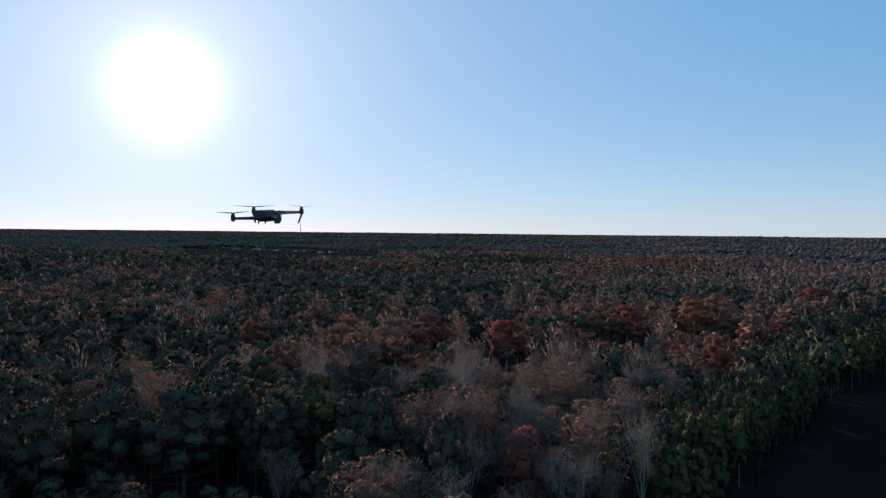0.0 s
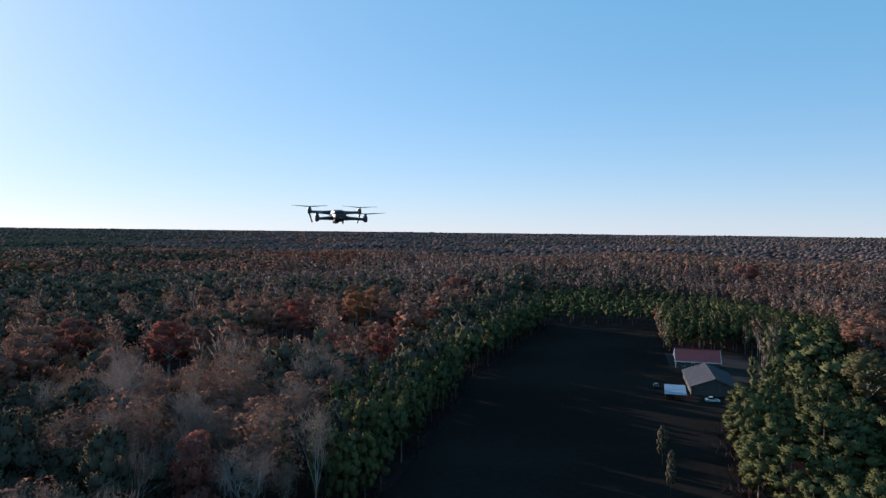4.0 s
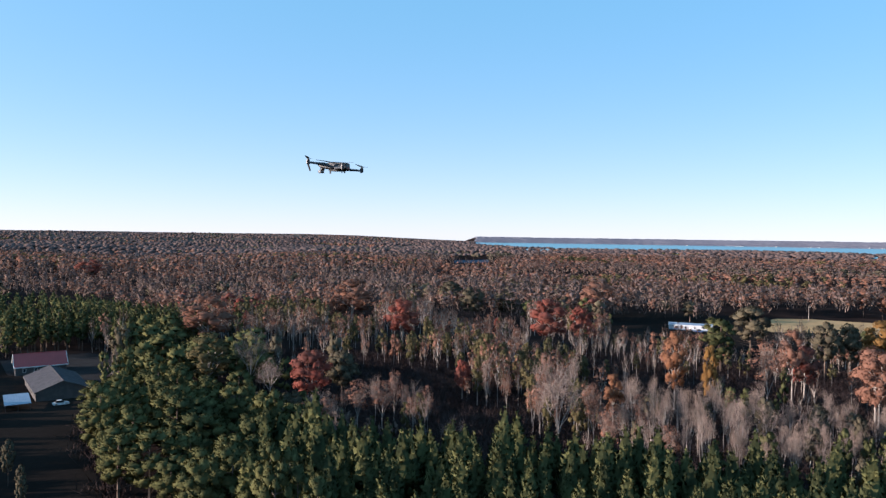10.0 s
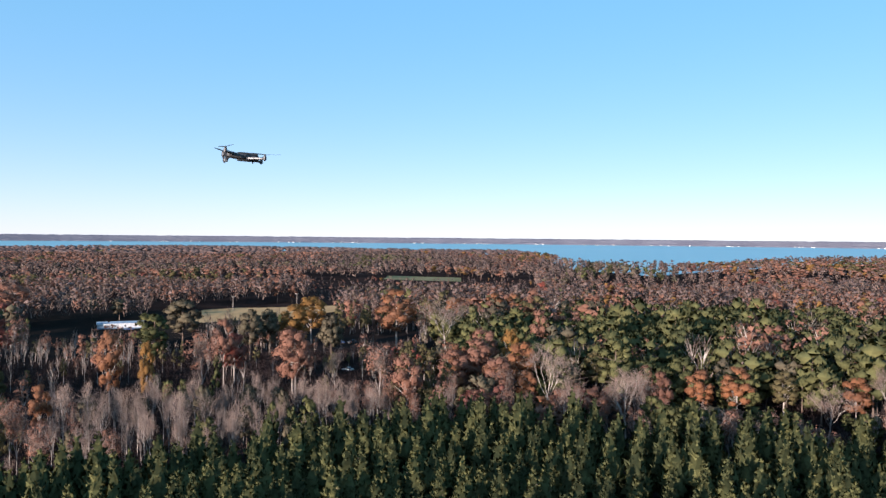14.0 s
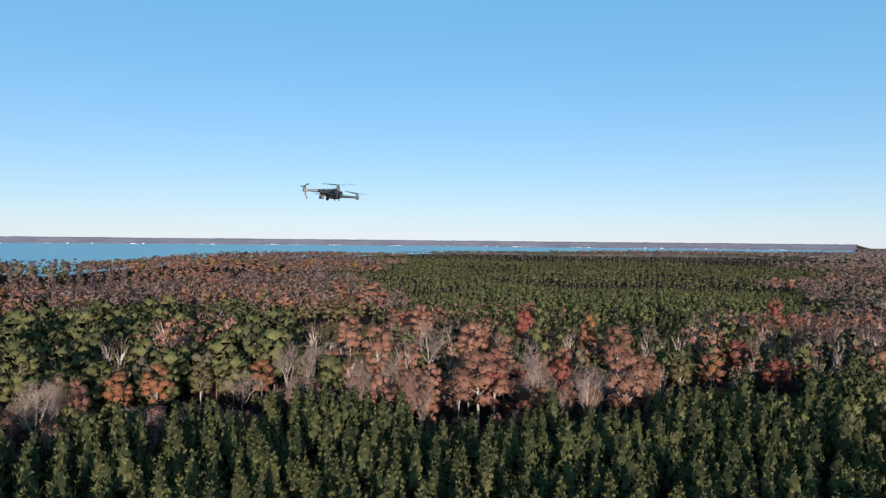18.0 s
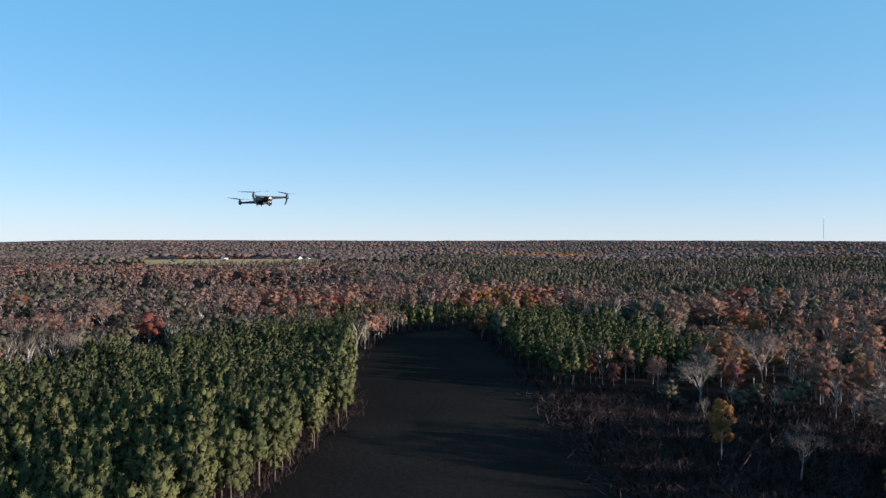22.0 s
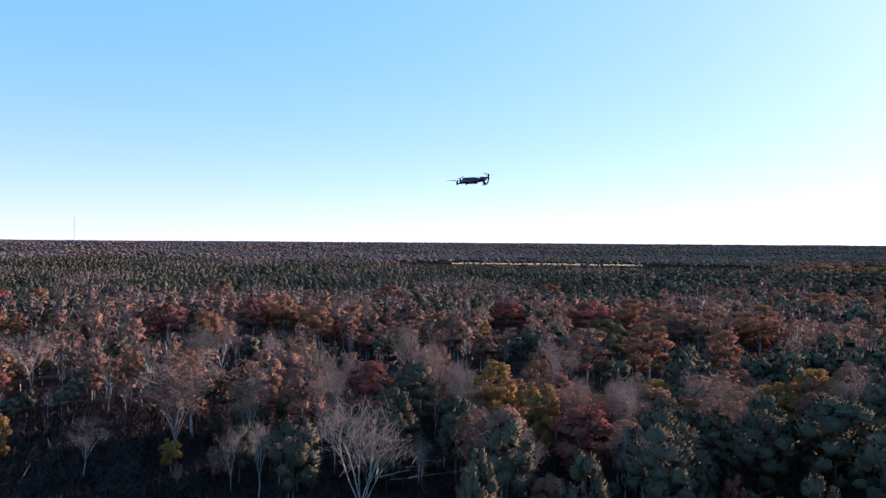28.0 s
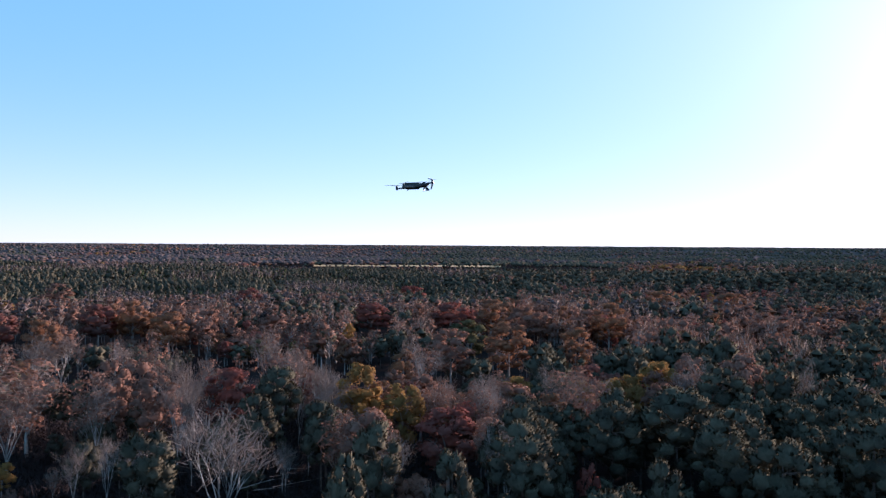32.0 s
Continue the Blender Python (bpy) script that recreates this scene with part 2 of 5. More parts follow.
def rod(bm, a, b, r0, r1=None, sides=8):
    a, b = Vector(a), Vector(b)
    r1 = r0 if r1 is None else r1
    m = Matrix.Translation((a + b) / 2) @ (b - a).to_track_quat("Z", "Y").to_matrix().to_4x4()
    bmesh.ops.create_cone(bm, cap_ends=True, segments=sides, radius1=r0, radius2=r1, depth=(b - a).length, matrix=m)
    return bm


def loft(bm, rings, close=True):
    """Skins rings of equal length, capping the ends."""
    rows = [[bm.verts.new(p) for p in ring] for ring in rings]
    k = len(rows[0])
    for a, b in zip(rows, rows[1:]):
        for i in range(k):
            bm.faces.new((a[i], a[(i + 1) % k], b[(i + 1) % k], b[i]))
    if close:
        bm.faces.new(rows[0][::-1])
        bm.faces.new(rows[-1])
    return bm


# ---- plan of the land ----
def inside(poly, x, y):
    hit = np.zeros(len(x), bool)
    for (ax, ay), (bx, by) in zip(poly, poly[1:] + poly[:1]):
        cross = (ay > y) != (by > y)
        hit ^= cross & (x < (bx - ax) * (y - ay) / ((by - ay) or 1e-9) + ax)
    return hit


def sector(az, r, a0, a1, r0, r1):
    """Bearings from a0 clockwise down to a1, distances r0 to r1."""
    return (((a0 - az) % 360) <= (a0 - a1)) & (r >= r0) & (r <= r1)


FIELD = [(-345, -262), (-300, -212), (-220, -130), (-159, -80), (-70, 15), (5, 88), (60, 140), (128, 230), (248, 350), (305, 322), (216, 218), (222, 196), (200, 165), (150, 130), (118, 95),
         (105, 60), (60, -5), (-20, -75), (-98, -126), (-154, -160), (-216, -226), (-291, -277)]
YARD = [(190, 158), (222, 178), (262, 208), (268, 226), (240, 246), (214, 220), (196, 200)]
PLANTATION = [(144, 76), (146, 40), (147, -20), (146, -86), (128, -112), (108, -128), (90, -153), (68, -163), (45, -168), (5, -180), (-21, -228), (-80, -270), (-158, -290), (-300, -292), (-216, -226), (-154, -160),
              (-98, -126), (-20, -75), (60, -5), (105, 60)]
BELT = [(30, 130), (72, 196), (118, 262), (212, 385), (250, 350), (130, 228), (62, 138), (46, 122)]
CLUMP = [(116, 92), (134, 128), (172, 147), (203, 160), (225, 172), (262, 200), (300, 245), (345, 250), (290, 172), (245, 128), (205, 92), (150, 70)]
NORTH_PINES = [(208, 392), (248, 350), (306, 320), (242, 248), (270, 228), (286, 200), (318, 212), (365, 258), (402, 300), (440, 365), (450, 420), (330, 470), (270, 440)]
WEST_PINES = [(-216, -122), (-252, -158), (-314, -220), (-352, -256), (-395, -272), (-390, -238), (-356, -200), (-338, -149), (-300, -88), (-276, -90), (-262, -112), (-242, -122)]
THICKET = [(201, -384), (212, -511), (133, -404), (95, -279), (95, -234), (125, -263)]
SHORE_AZ = np.array([-196, -190, -180, -174, -165, -156, -143, -137, -131, -126, -112, -101, -86, -82, -79])
SHORE_R = np.array([3000, 2740, 2520, 2335, 2100, 1660, 1080, 850, 980, 1750, 2000, 2150, 1970, 2100, 2866])
BANK, LEVEL, EYE = 4850, 13.0, 54.6


def shore(az):
    """Distance of the near river bank along a bearing; 9000 where there is no river."""
    a = np.where(az > 100, az - 360, az)
    return np.where((a < -196) | (a > -79), 9000, np.interp(a, SHORE_AZ, SHORE_R))


def smooth(u):
    u = np.clip(u, 0, 1)
    return u * u * (3 - 2 * u)


def riverward(az):
    a = np.where(az > 100, az - 360, az)
    return smooth((a + 206) / 14) * smooth((-66 - a) / 14)


def land(x, y):
    """Height of the ground: a gentle rise to the river terrace, low ridges at the skyline."""
    r = np.hypot(x, y)
    az = np.degrees(np.arctan2(-x, y))
    edge, wet = np.minimum(shore(az), 2900), riverward(az)
    roll = 8.5 * np.sin(x / 170 + 1 + np.sin(y / 260)) * np.sin(y / 150 + 0.8 * np.sin(x / 220)) * np.clip((r - 380) / 500, 0, 1)
    level = np.maximum(smooth((az - 45) / 8) * smooth((85 - az) / 8), smooth((az - 128) / 8) * smooth((162 - az) / 8)) * smooth((r - 900) / 300) * (1 - smooth((r - 2300) / 300))
    roll = roll * (1 - 0.92 * level)
    hills = (47 - 7 * smooth((az - 118) / 12)) * smooth((r - 2300) / 2400) + roll * (1 - smooth((r - 3600) / 900))
    terrace = 14.2 * smooth((r - 540) / (0.92 * edge - 540)) + 0.2 * roll
    z = hills * (1 - wet) + terrace * wet
    return np.where(r > shore(az), np.where(r < BANK, LEVEL - 5, LEVEL + 1 + 33 * smooth((r - BANK) / 110)), z)


rng = np.random.default_rng(7)
rings = np.unique(np.r_[0, np.linspace(30, 560, 30), np.geomspace(600, 4300, 46), np.linspace(4340, 4990, 22)])
count = 360
turns = np.radians(np.arange(count))
gx = np.outer(rings[1:], np.sin(turns)).ravel()
gy = np.outer(rings[1:], np.cos(turns)).ravel()
verts = np.c_[np.r_[0, gx], np.r_[0, gy], np.r_[0, land(gx, gy)]]
faces = [(0, 1 + (i + 1) % count, 1 + i) for i in range(count)]
for k in range(len(rings) - 2):
    o = 1 + k * count
    faces += [(o + i, o + (i + 1) % count, o + count + (i + 1) % count, o + count + i) for i in range(count)]
mesh = bpy.data.meshes.new("ground")
mesh.from_pydata(verts.tolist(), [], faces)
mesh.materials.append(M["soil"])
tagged(new("ground", mesh), "brown leaf-littered woodland ground", "ground", kind="structure")


def sheet(name, outline, z, mat, label, category):
    bm = bmesh.new()
    bm.faces.new([bm.verts.new((x, y, z or 0)) for x, y in outline])
    bmesh.ops.triangulate(bm, faces=bm.faces[:])
    if z is None:
        bmesh.ops.subdivide_edges(bm, edges=bm.edges[:], cuts=7, use_grid_fill=True)
        for v in bm.verts:
            v.co.z = float(land(np.array([v.co.x]), np.array([v.co.y]))[0]) + 0.5
    bm.normal_update()
    down = [f for f in bm.faces if f.normal.z < 0]
    if down:
        bmesh.ops.reverse_faces(bm, faces=down)
    return tagged(part(name, bm, mat), label, category, kind="structure")


def polar(a0, a1, r0, r1, steps=8):
    way = [radians(a0 + (a1 - a0) * i / steps) for i in range(steps + 1)]
    return [(-math.sin(a) * r0, math.cos(a) * r0) for a in way] + [(-math.sin(a) * r1, math.cos(a) * r1) for a in reversed(way)]


PASTURE = [(452, -88), (486, -84), (532, -112), (548, -195), (512, -214), (480, -196), (462, -150)]
LAWN = polar(-90, -112, 352, 545)
MEADOW = [(775, -372), (838, -410), (770, -480), (705, -440)]
SOUTH_FIELD = polar(152, 139, 1480, 1900)
WEST_FIELD = polar(73, 58, 1690, 1840)
INLET = polar(-77.4, -80.2, 1330, 1480)
TRACK = [(300, -118), (345, -122), (362, -160), (325, -178), (290, -150)]
sheet("field", FIELD, 0.12, "grass", "long dormant grass field, coloured dark for the shade of pines", "field")
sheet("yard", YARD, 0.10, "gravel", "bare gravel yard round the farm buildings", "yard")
sheet("lawn", LAWN, 0.06, "grass", "lawn round the mobile home, coloured dark for its shade", "lawn")
sheet("pasture", PASTURE, 0.12, "straw", "sunlit straw-coloured pasture beside a white home", "field")
sheet("meadow", MEADOW, None, "meadow", "pale green meadow among distant woods", "field")
sheet("inlet", INLET, None, "creek", "dark blue creek inlet among the woods, shade in its colour", "water")
sheet("hay_field", SOUTH_FIELD, 3.3, "straw", "pale tan open field far off", "field")
sheet("stubble_field", WEST_FIELD, 3.3, "straw", "long pale stubble field between far woods", "field")
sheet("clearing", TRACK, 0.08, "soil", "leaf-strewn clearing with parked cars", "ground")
bm = bmesh.new()
way = np.radians(np.linspace(-195.9, -79.1, 120))
rows = [[bm.verts.new((-math.sin(a) * r, math.cos(a) * r, LEVEL)) for r in np.linspace(float(shore(np.array([math.degrees(a)]))[0]) - 25, 4900, 6)] for a in way]
for one, two in zip(rows, rows[1:]):
    for i in range(5):
        bm.faces.new((one[i], two[i], two[i + 1], one[i + 1]))
bm.normal_update()
bmesh.ops.reverse_faces(bm, faces=[f for f in bm.faces if f.normal.z < 0])
tagged(part("river", bm, "water"), "wide calm blue tidal river", "river", kind="structure")


# ---- trees ----
def unit(v):
    return v / (np.linalg.norm(v, axis=-1, keepdims=True) + 1e-9)


def facing(tris, out):
    """Turns each triangle so that its front looks outwards."""
    back = (np.cross(tris[:, 1] - tris[:, 0], tris[:, 2] - tris[:, 0]) * out).sum(1) < 0
    tris[back] = tris[back][:, ::-1]
    return tris


def stick(a, b, w0, w1, slot, sides=3):
    """A tapered limb from a to b as an open prism."""
    a, b = np.array(a, float), np.array(b, float)
    d = (b - a) / (np.linalg.norm(b - a) + 1e-9)
    u = np.cross(d, [0.3, 0.9, 0.2])
    u /= np.linalg.norm(u)
    v = np.cross(d, u)
    out, face = [], []
    for k in range(sides):
        p, q = 2 * math.pi * k / sides, 2 * math.pi * (k + 1) / sides
        e, f = u * math.cos(p) + v * math.sin(p), u * math.cos(q) + v * math.sin(q)
        out += [[a + e * w0, a + f * w0, b + f * w1], [a + e * w0, b + f * w1, b + e * w1]]
        face += [e + f, e + f]
    face = unit(np.array(face))
    return facing(np.array(out), face), np.full(len(out), slot), face


def sliver(a, b, w, slot, r):
    """Thin twigs: one narrow triangle from each a to each b."""
    side = unit(np.cross(b - a, r.normal(0, 1, a.shape)))
    t = np.stack([a - side * w, a + side * w, b], 1)
    face = unit(np.cross(t[:, 1] - t[:, 0], t[:, 2] - t[:, 0]))
    return t, np.full(len(a), slot), face


def rooted(limbs):
    """Limbs tied to the stem by slim webs inside it, so that they are one piece."""
    stem, slot = limbs[0][0][0], limbs[0][1][:1]
    webs = [(np.array([[stem[0], stem[1], limb[0][0, 0]]]), slot, limb[2][:1]) for limb in limbs[1:]]
    return limbs + webs


def join(bits):
    outs = [b[2] if b[2].ndim == 3 else np.repeat(b[2][:, None], 3, 1) for b in bits]
    return np.concatenate([b[0] for b in bits]), np.concatenate([b[1] for b in bits]), np.concatenate(outs)


GEM = (np.array([(1, 0, 0), (0, 1, 0), (-1, 0, 0), (0, -1, 0), (0, 0, 1), (0, 0, -1)], float), np.array([(0, 1, 4), (1, 2, 4), (2, 3, 4), (3, 0, 4), (1, 0, 5), (2, 1, 5), (3, 2, 5), (0, 3, 5)]))
PHI = (1 + 5 ** 0.5) / 2
ICO = (np.array([(0, 1, PHI), (0, -1, PHI), (0, 1, -PHI), (0, -1, -PHI), (1, PHI, 0), (-1, PHI, 0), (1, -PHI, 0), (-1, -PHI, 0), (PHI, 0, 1), (-PHI, 0, 1), (PHI, 0, -1), (-PHI, 0, -1)], float) / 1.902,
       np.array([(0, 1, 8), (0, 8, 4), (0, 4, 5), (0, 5, 9), (0, 9, 1), (1, 6, 8), (8, 6, 10), (8, 10, 4), (4, 10, 2), (4, 2, 5), (5, 2, 11), (5, 11, 9), (9, 11, 7), (9, 7, 1), (1, 7, 6), (3, 6, 7), (3, 10, 6), (3, 2, 10), (3, 11, 2), (3, 7, 11)]))


def lobed(r, hub, rad, slot, mid, solid, fill, leaves, size, needles=False, squash=0.85, up=0.35):
    """A crown of rounded lobes: a closed inner mass in each, with leaf sprays or needle tufts all over the outside."""
    bits = []
    n = len(hub)
    soft = lambda p, way: unit(way * 0.62 + unit((p - mid) / (1, 1, 1.25)) * 0.5 + np.array([0, 0, 0.12]))
    if fill:
        verts, faces = solid
        p = verts[None] * (rad * fill)[:, None, None] * r.uniform(0.78, 1.18, (n, len(verts), 1)) * (1, 1, squash) + hub[:, None]
        out = soft(p, unit(p - hub[:, None]))
        tris, outs = p[:, faces].reshape(-1, 3, 3), out[:, faces].reshape(-1, 3, 3)
        back = (np.cross(tris[:, 1] - tris[:, 0], tris[:, 2] - tris[:, 0]) * outs.mean(1)).sum(1) < 0
        tris[back], outs[back] = tris[back][:, ::-1], outs[back][:, ::-1]
        bits.append((tris, np.full(len(tris), slot), outs))
    if leaves:
        many = leaves * 4
        pick = r.choice(n, many, p=rad ** 2 / (rad ** 2).sum())
        way = unit(r.normal(0, 1, (many, 3)) + unit(hub[pick] - mid + 1e-6) * 0.45 + (0, 0, up))
        q = hub[pick] + way * (rad[pick] * r.uniform(0.86, 1.1, many))[:, None] * (1, 1, squash)
        gap = np.linalg.norm((q[:, None] - hub[None]) / (1, 1, squash), axis=2) / rad
        gap[np.arange(many), pick] = 9
        good = np.where(gap.min(1) > 0.88)[0][:leaves]
        q, way = q[good], way[good]
        m = len(q)
        out = soft(q, way)
        s = size * r.uniform(0.65, 1.35, (m, 1))
        if needles:
            axis = unit(way * (0.7, 0.7, 0.3) + np.array([0, 0, 0.75]) + r.normal(0, 0.28, (m, 3)))
            side = unit(np.cross(axis, out + r.normal(0, 0.35, (m, 3))))
            t = np.stack([q - side * s * 0.38 - axis * s * 0.45, q + side * s * 0.38 - axis * s * 0.45, q + axis * s * 0.8], 1)
        else:
            face = unit(out + r.normal(0, 0.42, (m, 3)))
            side = unit(np.cross(face, r.normal(0, 1, (m, 3))))
            rise = np.cross(face, side)
            t = np.stack([q - side * s * 0.55 - rise * s * 0.35, q + side * s * 0.55 - rise * s * 0.35, q + rise * s * 0.75], 1)
        bits.append((facing(t, out), np.full(m, slot), out))
    return bits


def pine_shape(r, lod, leaf="pine", tall=17.0, wide=2.7, low=0.36, taper=0.75, ragged=0.0):
    """A pine: whorls of branch lobes round a tapering stem, dense with upswept needles."""
    cone = lambda u: wide * np.clip(0.62 + 2.6 * u, 0, 1) * np.clip(1.03 - u, 0.02, 1) ** taper
    trunk = [stick((0, 0, -0.3), (0, 0, tall * 0.9), 0.21, 0.06, SLOT["trunk"], 5 if lod == 0 else 3)] if lod < 3 else [sliver(np.array([[0, 0, 0.0]]), np.array([[0, 0, tall * 0.6]]), 0.3, SLOT["trunk"], r)]
    n, leaves, size = [(40, 1250, 0.43), (20, 330, 0.68), (9, 74, 0.95), (4, 9, 1.7), (2, 4, 2.2), (1, 0, 1)][lod]
    u = (np.arange(n) + r.uniform(0.1, 0.9, n)) / n
    u = u ** 1.12
    a = np.arange(n) * 2.39996 + r.uniform(-0.5, 0.5, n)
    w = cone(u)
    share = (0.30, 0.42, 0.58, 0.80, 0.95, 1.1)[lod]
    rad = np.maximum(w * share * r.uniform(0.85, 1.2, n), 0.32)
    d = np.maximum(w - rad * 0.8, 0) * r.uniform(1 - 0.25 - ragged, 1.0 + ragged, n)
    hub = np.c_[np.cos(a) * d, np.sin(a) * d, tall * low + u * tall * (0.97 - low)]
    mid = np.array([0, 0, tall * (low + 0.25 * (1 - low))])
    crown = lobed(r, hub, rad, SLOT[leaf], mid, GEM if lod else ICO, 0.74 if lod < 2 else 0.9, leaves, size, True, 0.95)
    if lod < 2:
        ring, rows = 7 - lod, []
        for k in range(5 - lod):
            v = k / (5 - lod)
            b = (np.arange(ring) + 0.5 * (k % 2)) * 2 * math.pi / ring
            f = float(cone(np.array([v]))[0]) * 0.62
            rows.append(np.c_[np.cos(b) * f, np.sin(b) * f, np.full(ring, tall * (low + (0.95 - low) * v))])
        core, tip = [], np.array([0, 0, tall * 0.95])
        for one, two in zip(rows, rows[1:] + [np.repeat(tip[None], ring, 0)]):
            for k in range(ring):
                j = (k + 1) % ring
                core += [[one[k], one[j], two[j]], [one[k], two[j], two[k]]]
        core = np.array(core)
        face = unit(core.mean(1) - mid)
        crown.append((facing(core, face), np.full(len(core), SLOT[leaf]), face))
    if lod == 0:
        for k in range(14):
            z, b = tall * r.uniform(low * 0.65, 0.85), r.uniform(0, 6.28)
            f = float(cone(np.array([(z / tall - low) / (1 - low)]))[0]) * 0.85 if z > tall * low else wide * 0.45
            trunk.append(stick((0, 0, z), (math.cos(b) * f, math.sin(b) * f, z + f * 0.3), 0.06, 0.02, SLOT["trunk"]))
        trunk = rooted(trunk)
    return trunk, crown


def dome_lobes(r, n, tall, low, wide, share, lean=0.0):
    """Lobes over a broad rounded crown, one in its heart."""
    half = tall * (1 - low) / 2
    mid = np.array([r.normal(0, lean), r.normal(0, lean), tall * low + half])
    k = np.arange(n) + 0.5
    z = 1 - 1.75 * k / n
    z = np.clip(z + r.uniform(-0.18, 0.18, n), -0.75, 0.95)
    a = np.arange(n) * 2.39996 + r.uniform(-0.4, 0.4, n)
    rad = wide * share * r.uniform(0.78, 1.25, n)
    q = np.sqrt(1 - z * z) * np.where(z < -0.3, 0.85, 1.0) * r.uniform(0.82, 1.1, n)
    reach = np.maximum(wide - rad * 0.8, 0.1)
    hub = mid + np.c_[np.cos(a) * q * reach, np.sin(a) * q * reach, z * np.maximum(half - rad * 0.6, 0.3)]
    return np.r_[hub, mid[None]], np.r_[rad, wide * 0.5], mid


def leafy_shape(r, lod, leaf, tall=19.0, wide=4.8, low=0.20):
    """A hardwood in leaf: limbs under a crown of rounded lobes."""
    low = 0.16 if lod > 2 else low
    limbs = [stick((0, 0, -0.3), (0, 0, tall * 0.7), 0.26, 0.1, SLOT["bark"], 5 if lod == 0 else 3)] if lod < 3 else [sliver(np.array([[0, 0, 0.0]]), np.array([[0, 0, tall * 0.6]]), 0.3, SLOT["trunk"], r)]
    if lod == 0:
        for k in range(9):
            a, z = r.uniform(0, 6.28), tall * r.uniform(0.28, 0.6)
            d = wide * r.uniform(0.5, 0.85)
            limbs.append(stick((0, 0, z), (math.cos(a) * d, math.sin(a) * d, z + tall * r.uniform(0.1, 0.3)), 0.11, 0.03, SLOT["bark"]))
        limbs = rooted(limbs)
    n, share, leaves, size = [(22, 0.29, 1600, 0.43), (13, 0.37, 380, 0.72), (9, 0.42, 140, 0.92), (8, 0.44, 60, 1.1), (4, 0.55, 22, 1.7), (0, 0, 0, 0)][lod]
    hub, rad, mid = dome_lobes(r, n, tall, low, wide, share) if n else (np.array([[0, 0, tall * 0.6]]), np.array([wide * 1.1]), np.array([0, 0, tall * 0.5]))
    return limbs, lobed(r, hub, rad, SLOT[leaf], mid, GEM if lod else ICO, 0.74 if lod < 2 else 0.92, leaves, size)


def domed_pine_shape(r, lod, leaf, tall=19.0, wide=4.5, low=0.40):
    """An old pine: a broad, rounded, lumpy crown of needle clumps on a straight stem."""
    low = 0.2 if lod > 2 else low
    trunk = [stick((0, 0, -0.3), (0, 0, tall * 0.86), 0.25, 0.08, SLOT["trunk"], 5 if lod == 0 else 3)] if lod < 3 else [sliver(np.array([[0, 0, 0.0]]), np.array([[0, 0, tall * 0.6]]), 0.3, SLOT["trunk"], r)]
    if lod == 0:
        for k in range(14):
            a, z = r.uniform(0, 6.28), tall * r.uniform(low * 0.75, 0.72)
            d = wide * r.uniform(0.45, 0.9)
            trunk.append(stick((0, 0, z), (math.cos(a) * d, math.sin(a) * d, z + d * r.uniform(0.1, 0.4)), 0.09, 0.03, SLOT["trunk"]))
        trunk = rooted(trunk)
    n, share, leaves, size = [(28, 0.27, 1800, 0.42), (14, 0.36, 350, 0.8), (9, 0.43, 130, 1.0), (6, 0.50, 34, 1.5), (3, 0.62, 10, 2.3), (0, 0, 0, 0)][lod]
    hub, rad, mid = dome_lobes(r, n, tall, low, wide, share, 0.3) if n else (np.array([[0, 0, tall * 0.6]]), np.array([wide * 1.1]), np.array([0, 0, tall * 0.5]))
    return trunk, lobed(r, hub, rad, SLOT[leaf], mid, GEM if lod else ICO, 0.86 if lod < 2 else 0.94, leaves, size, True, 1.0)


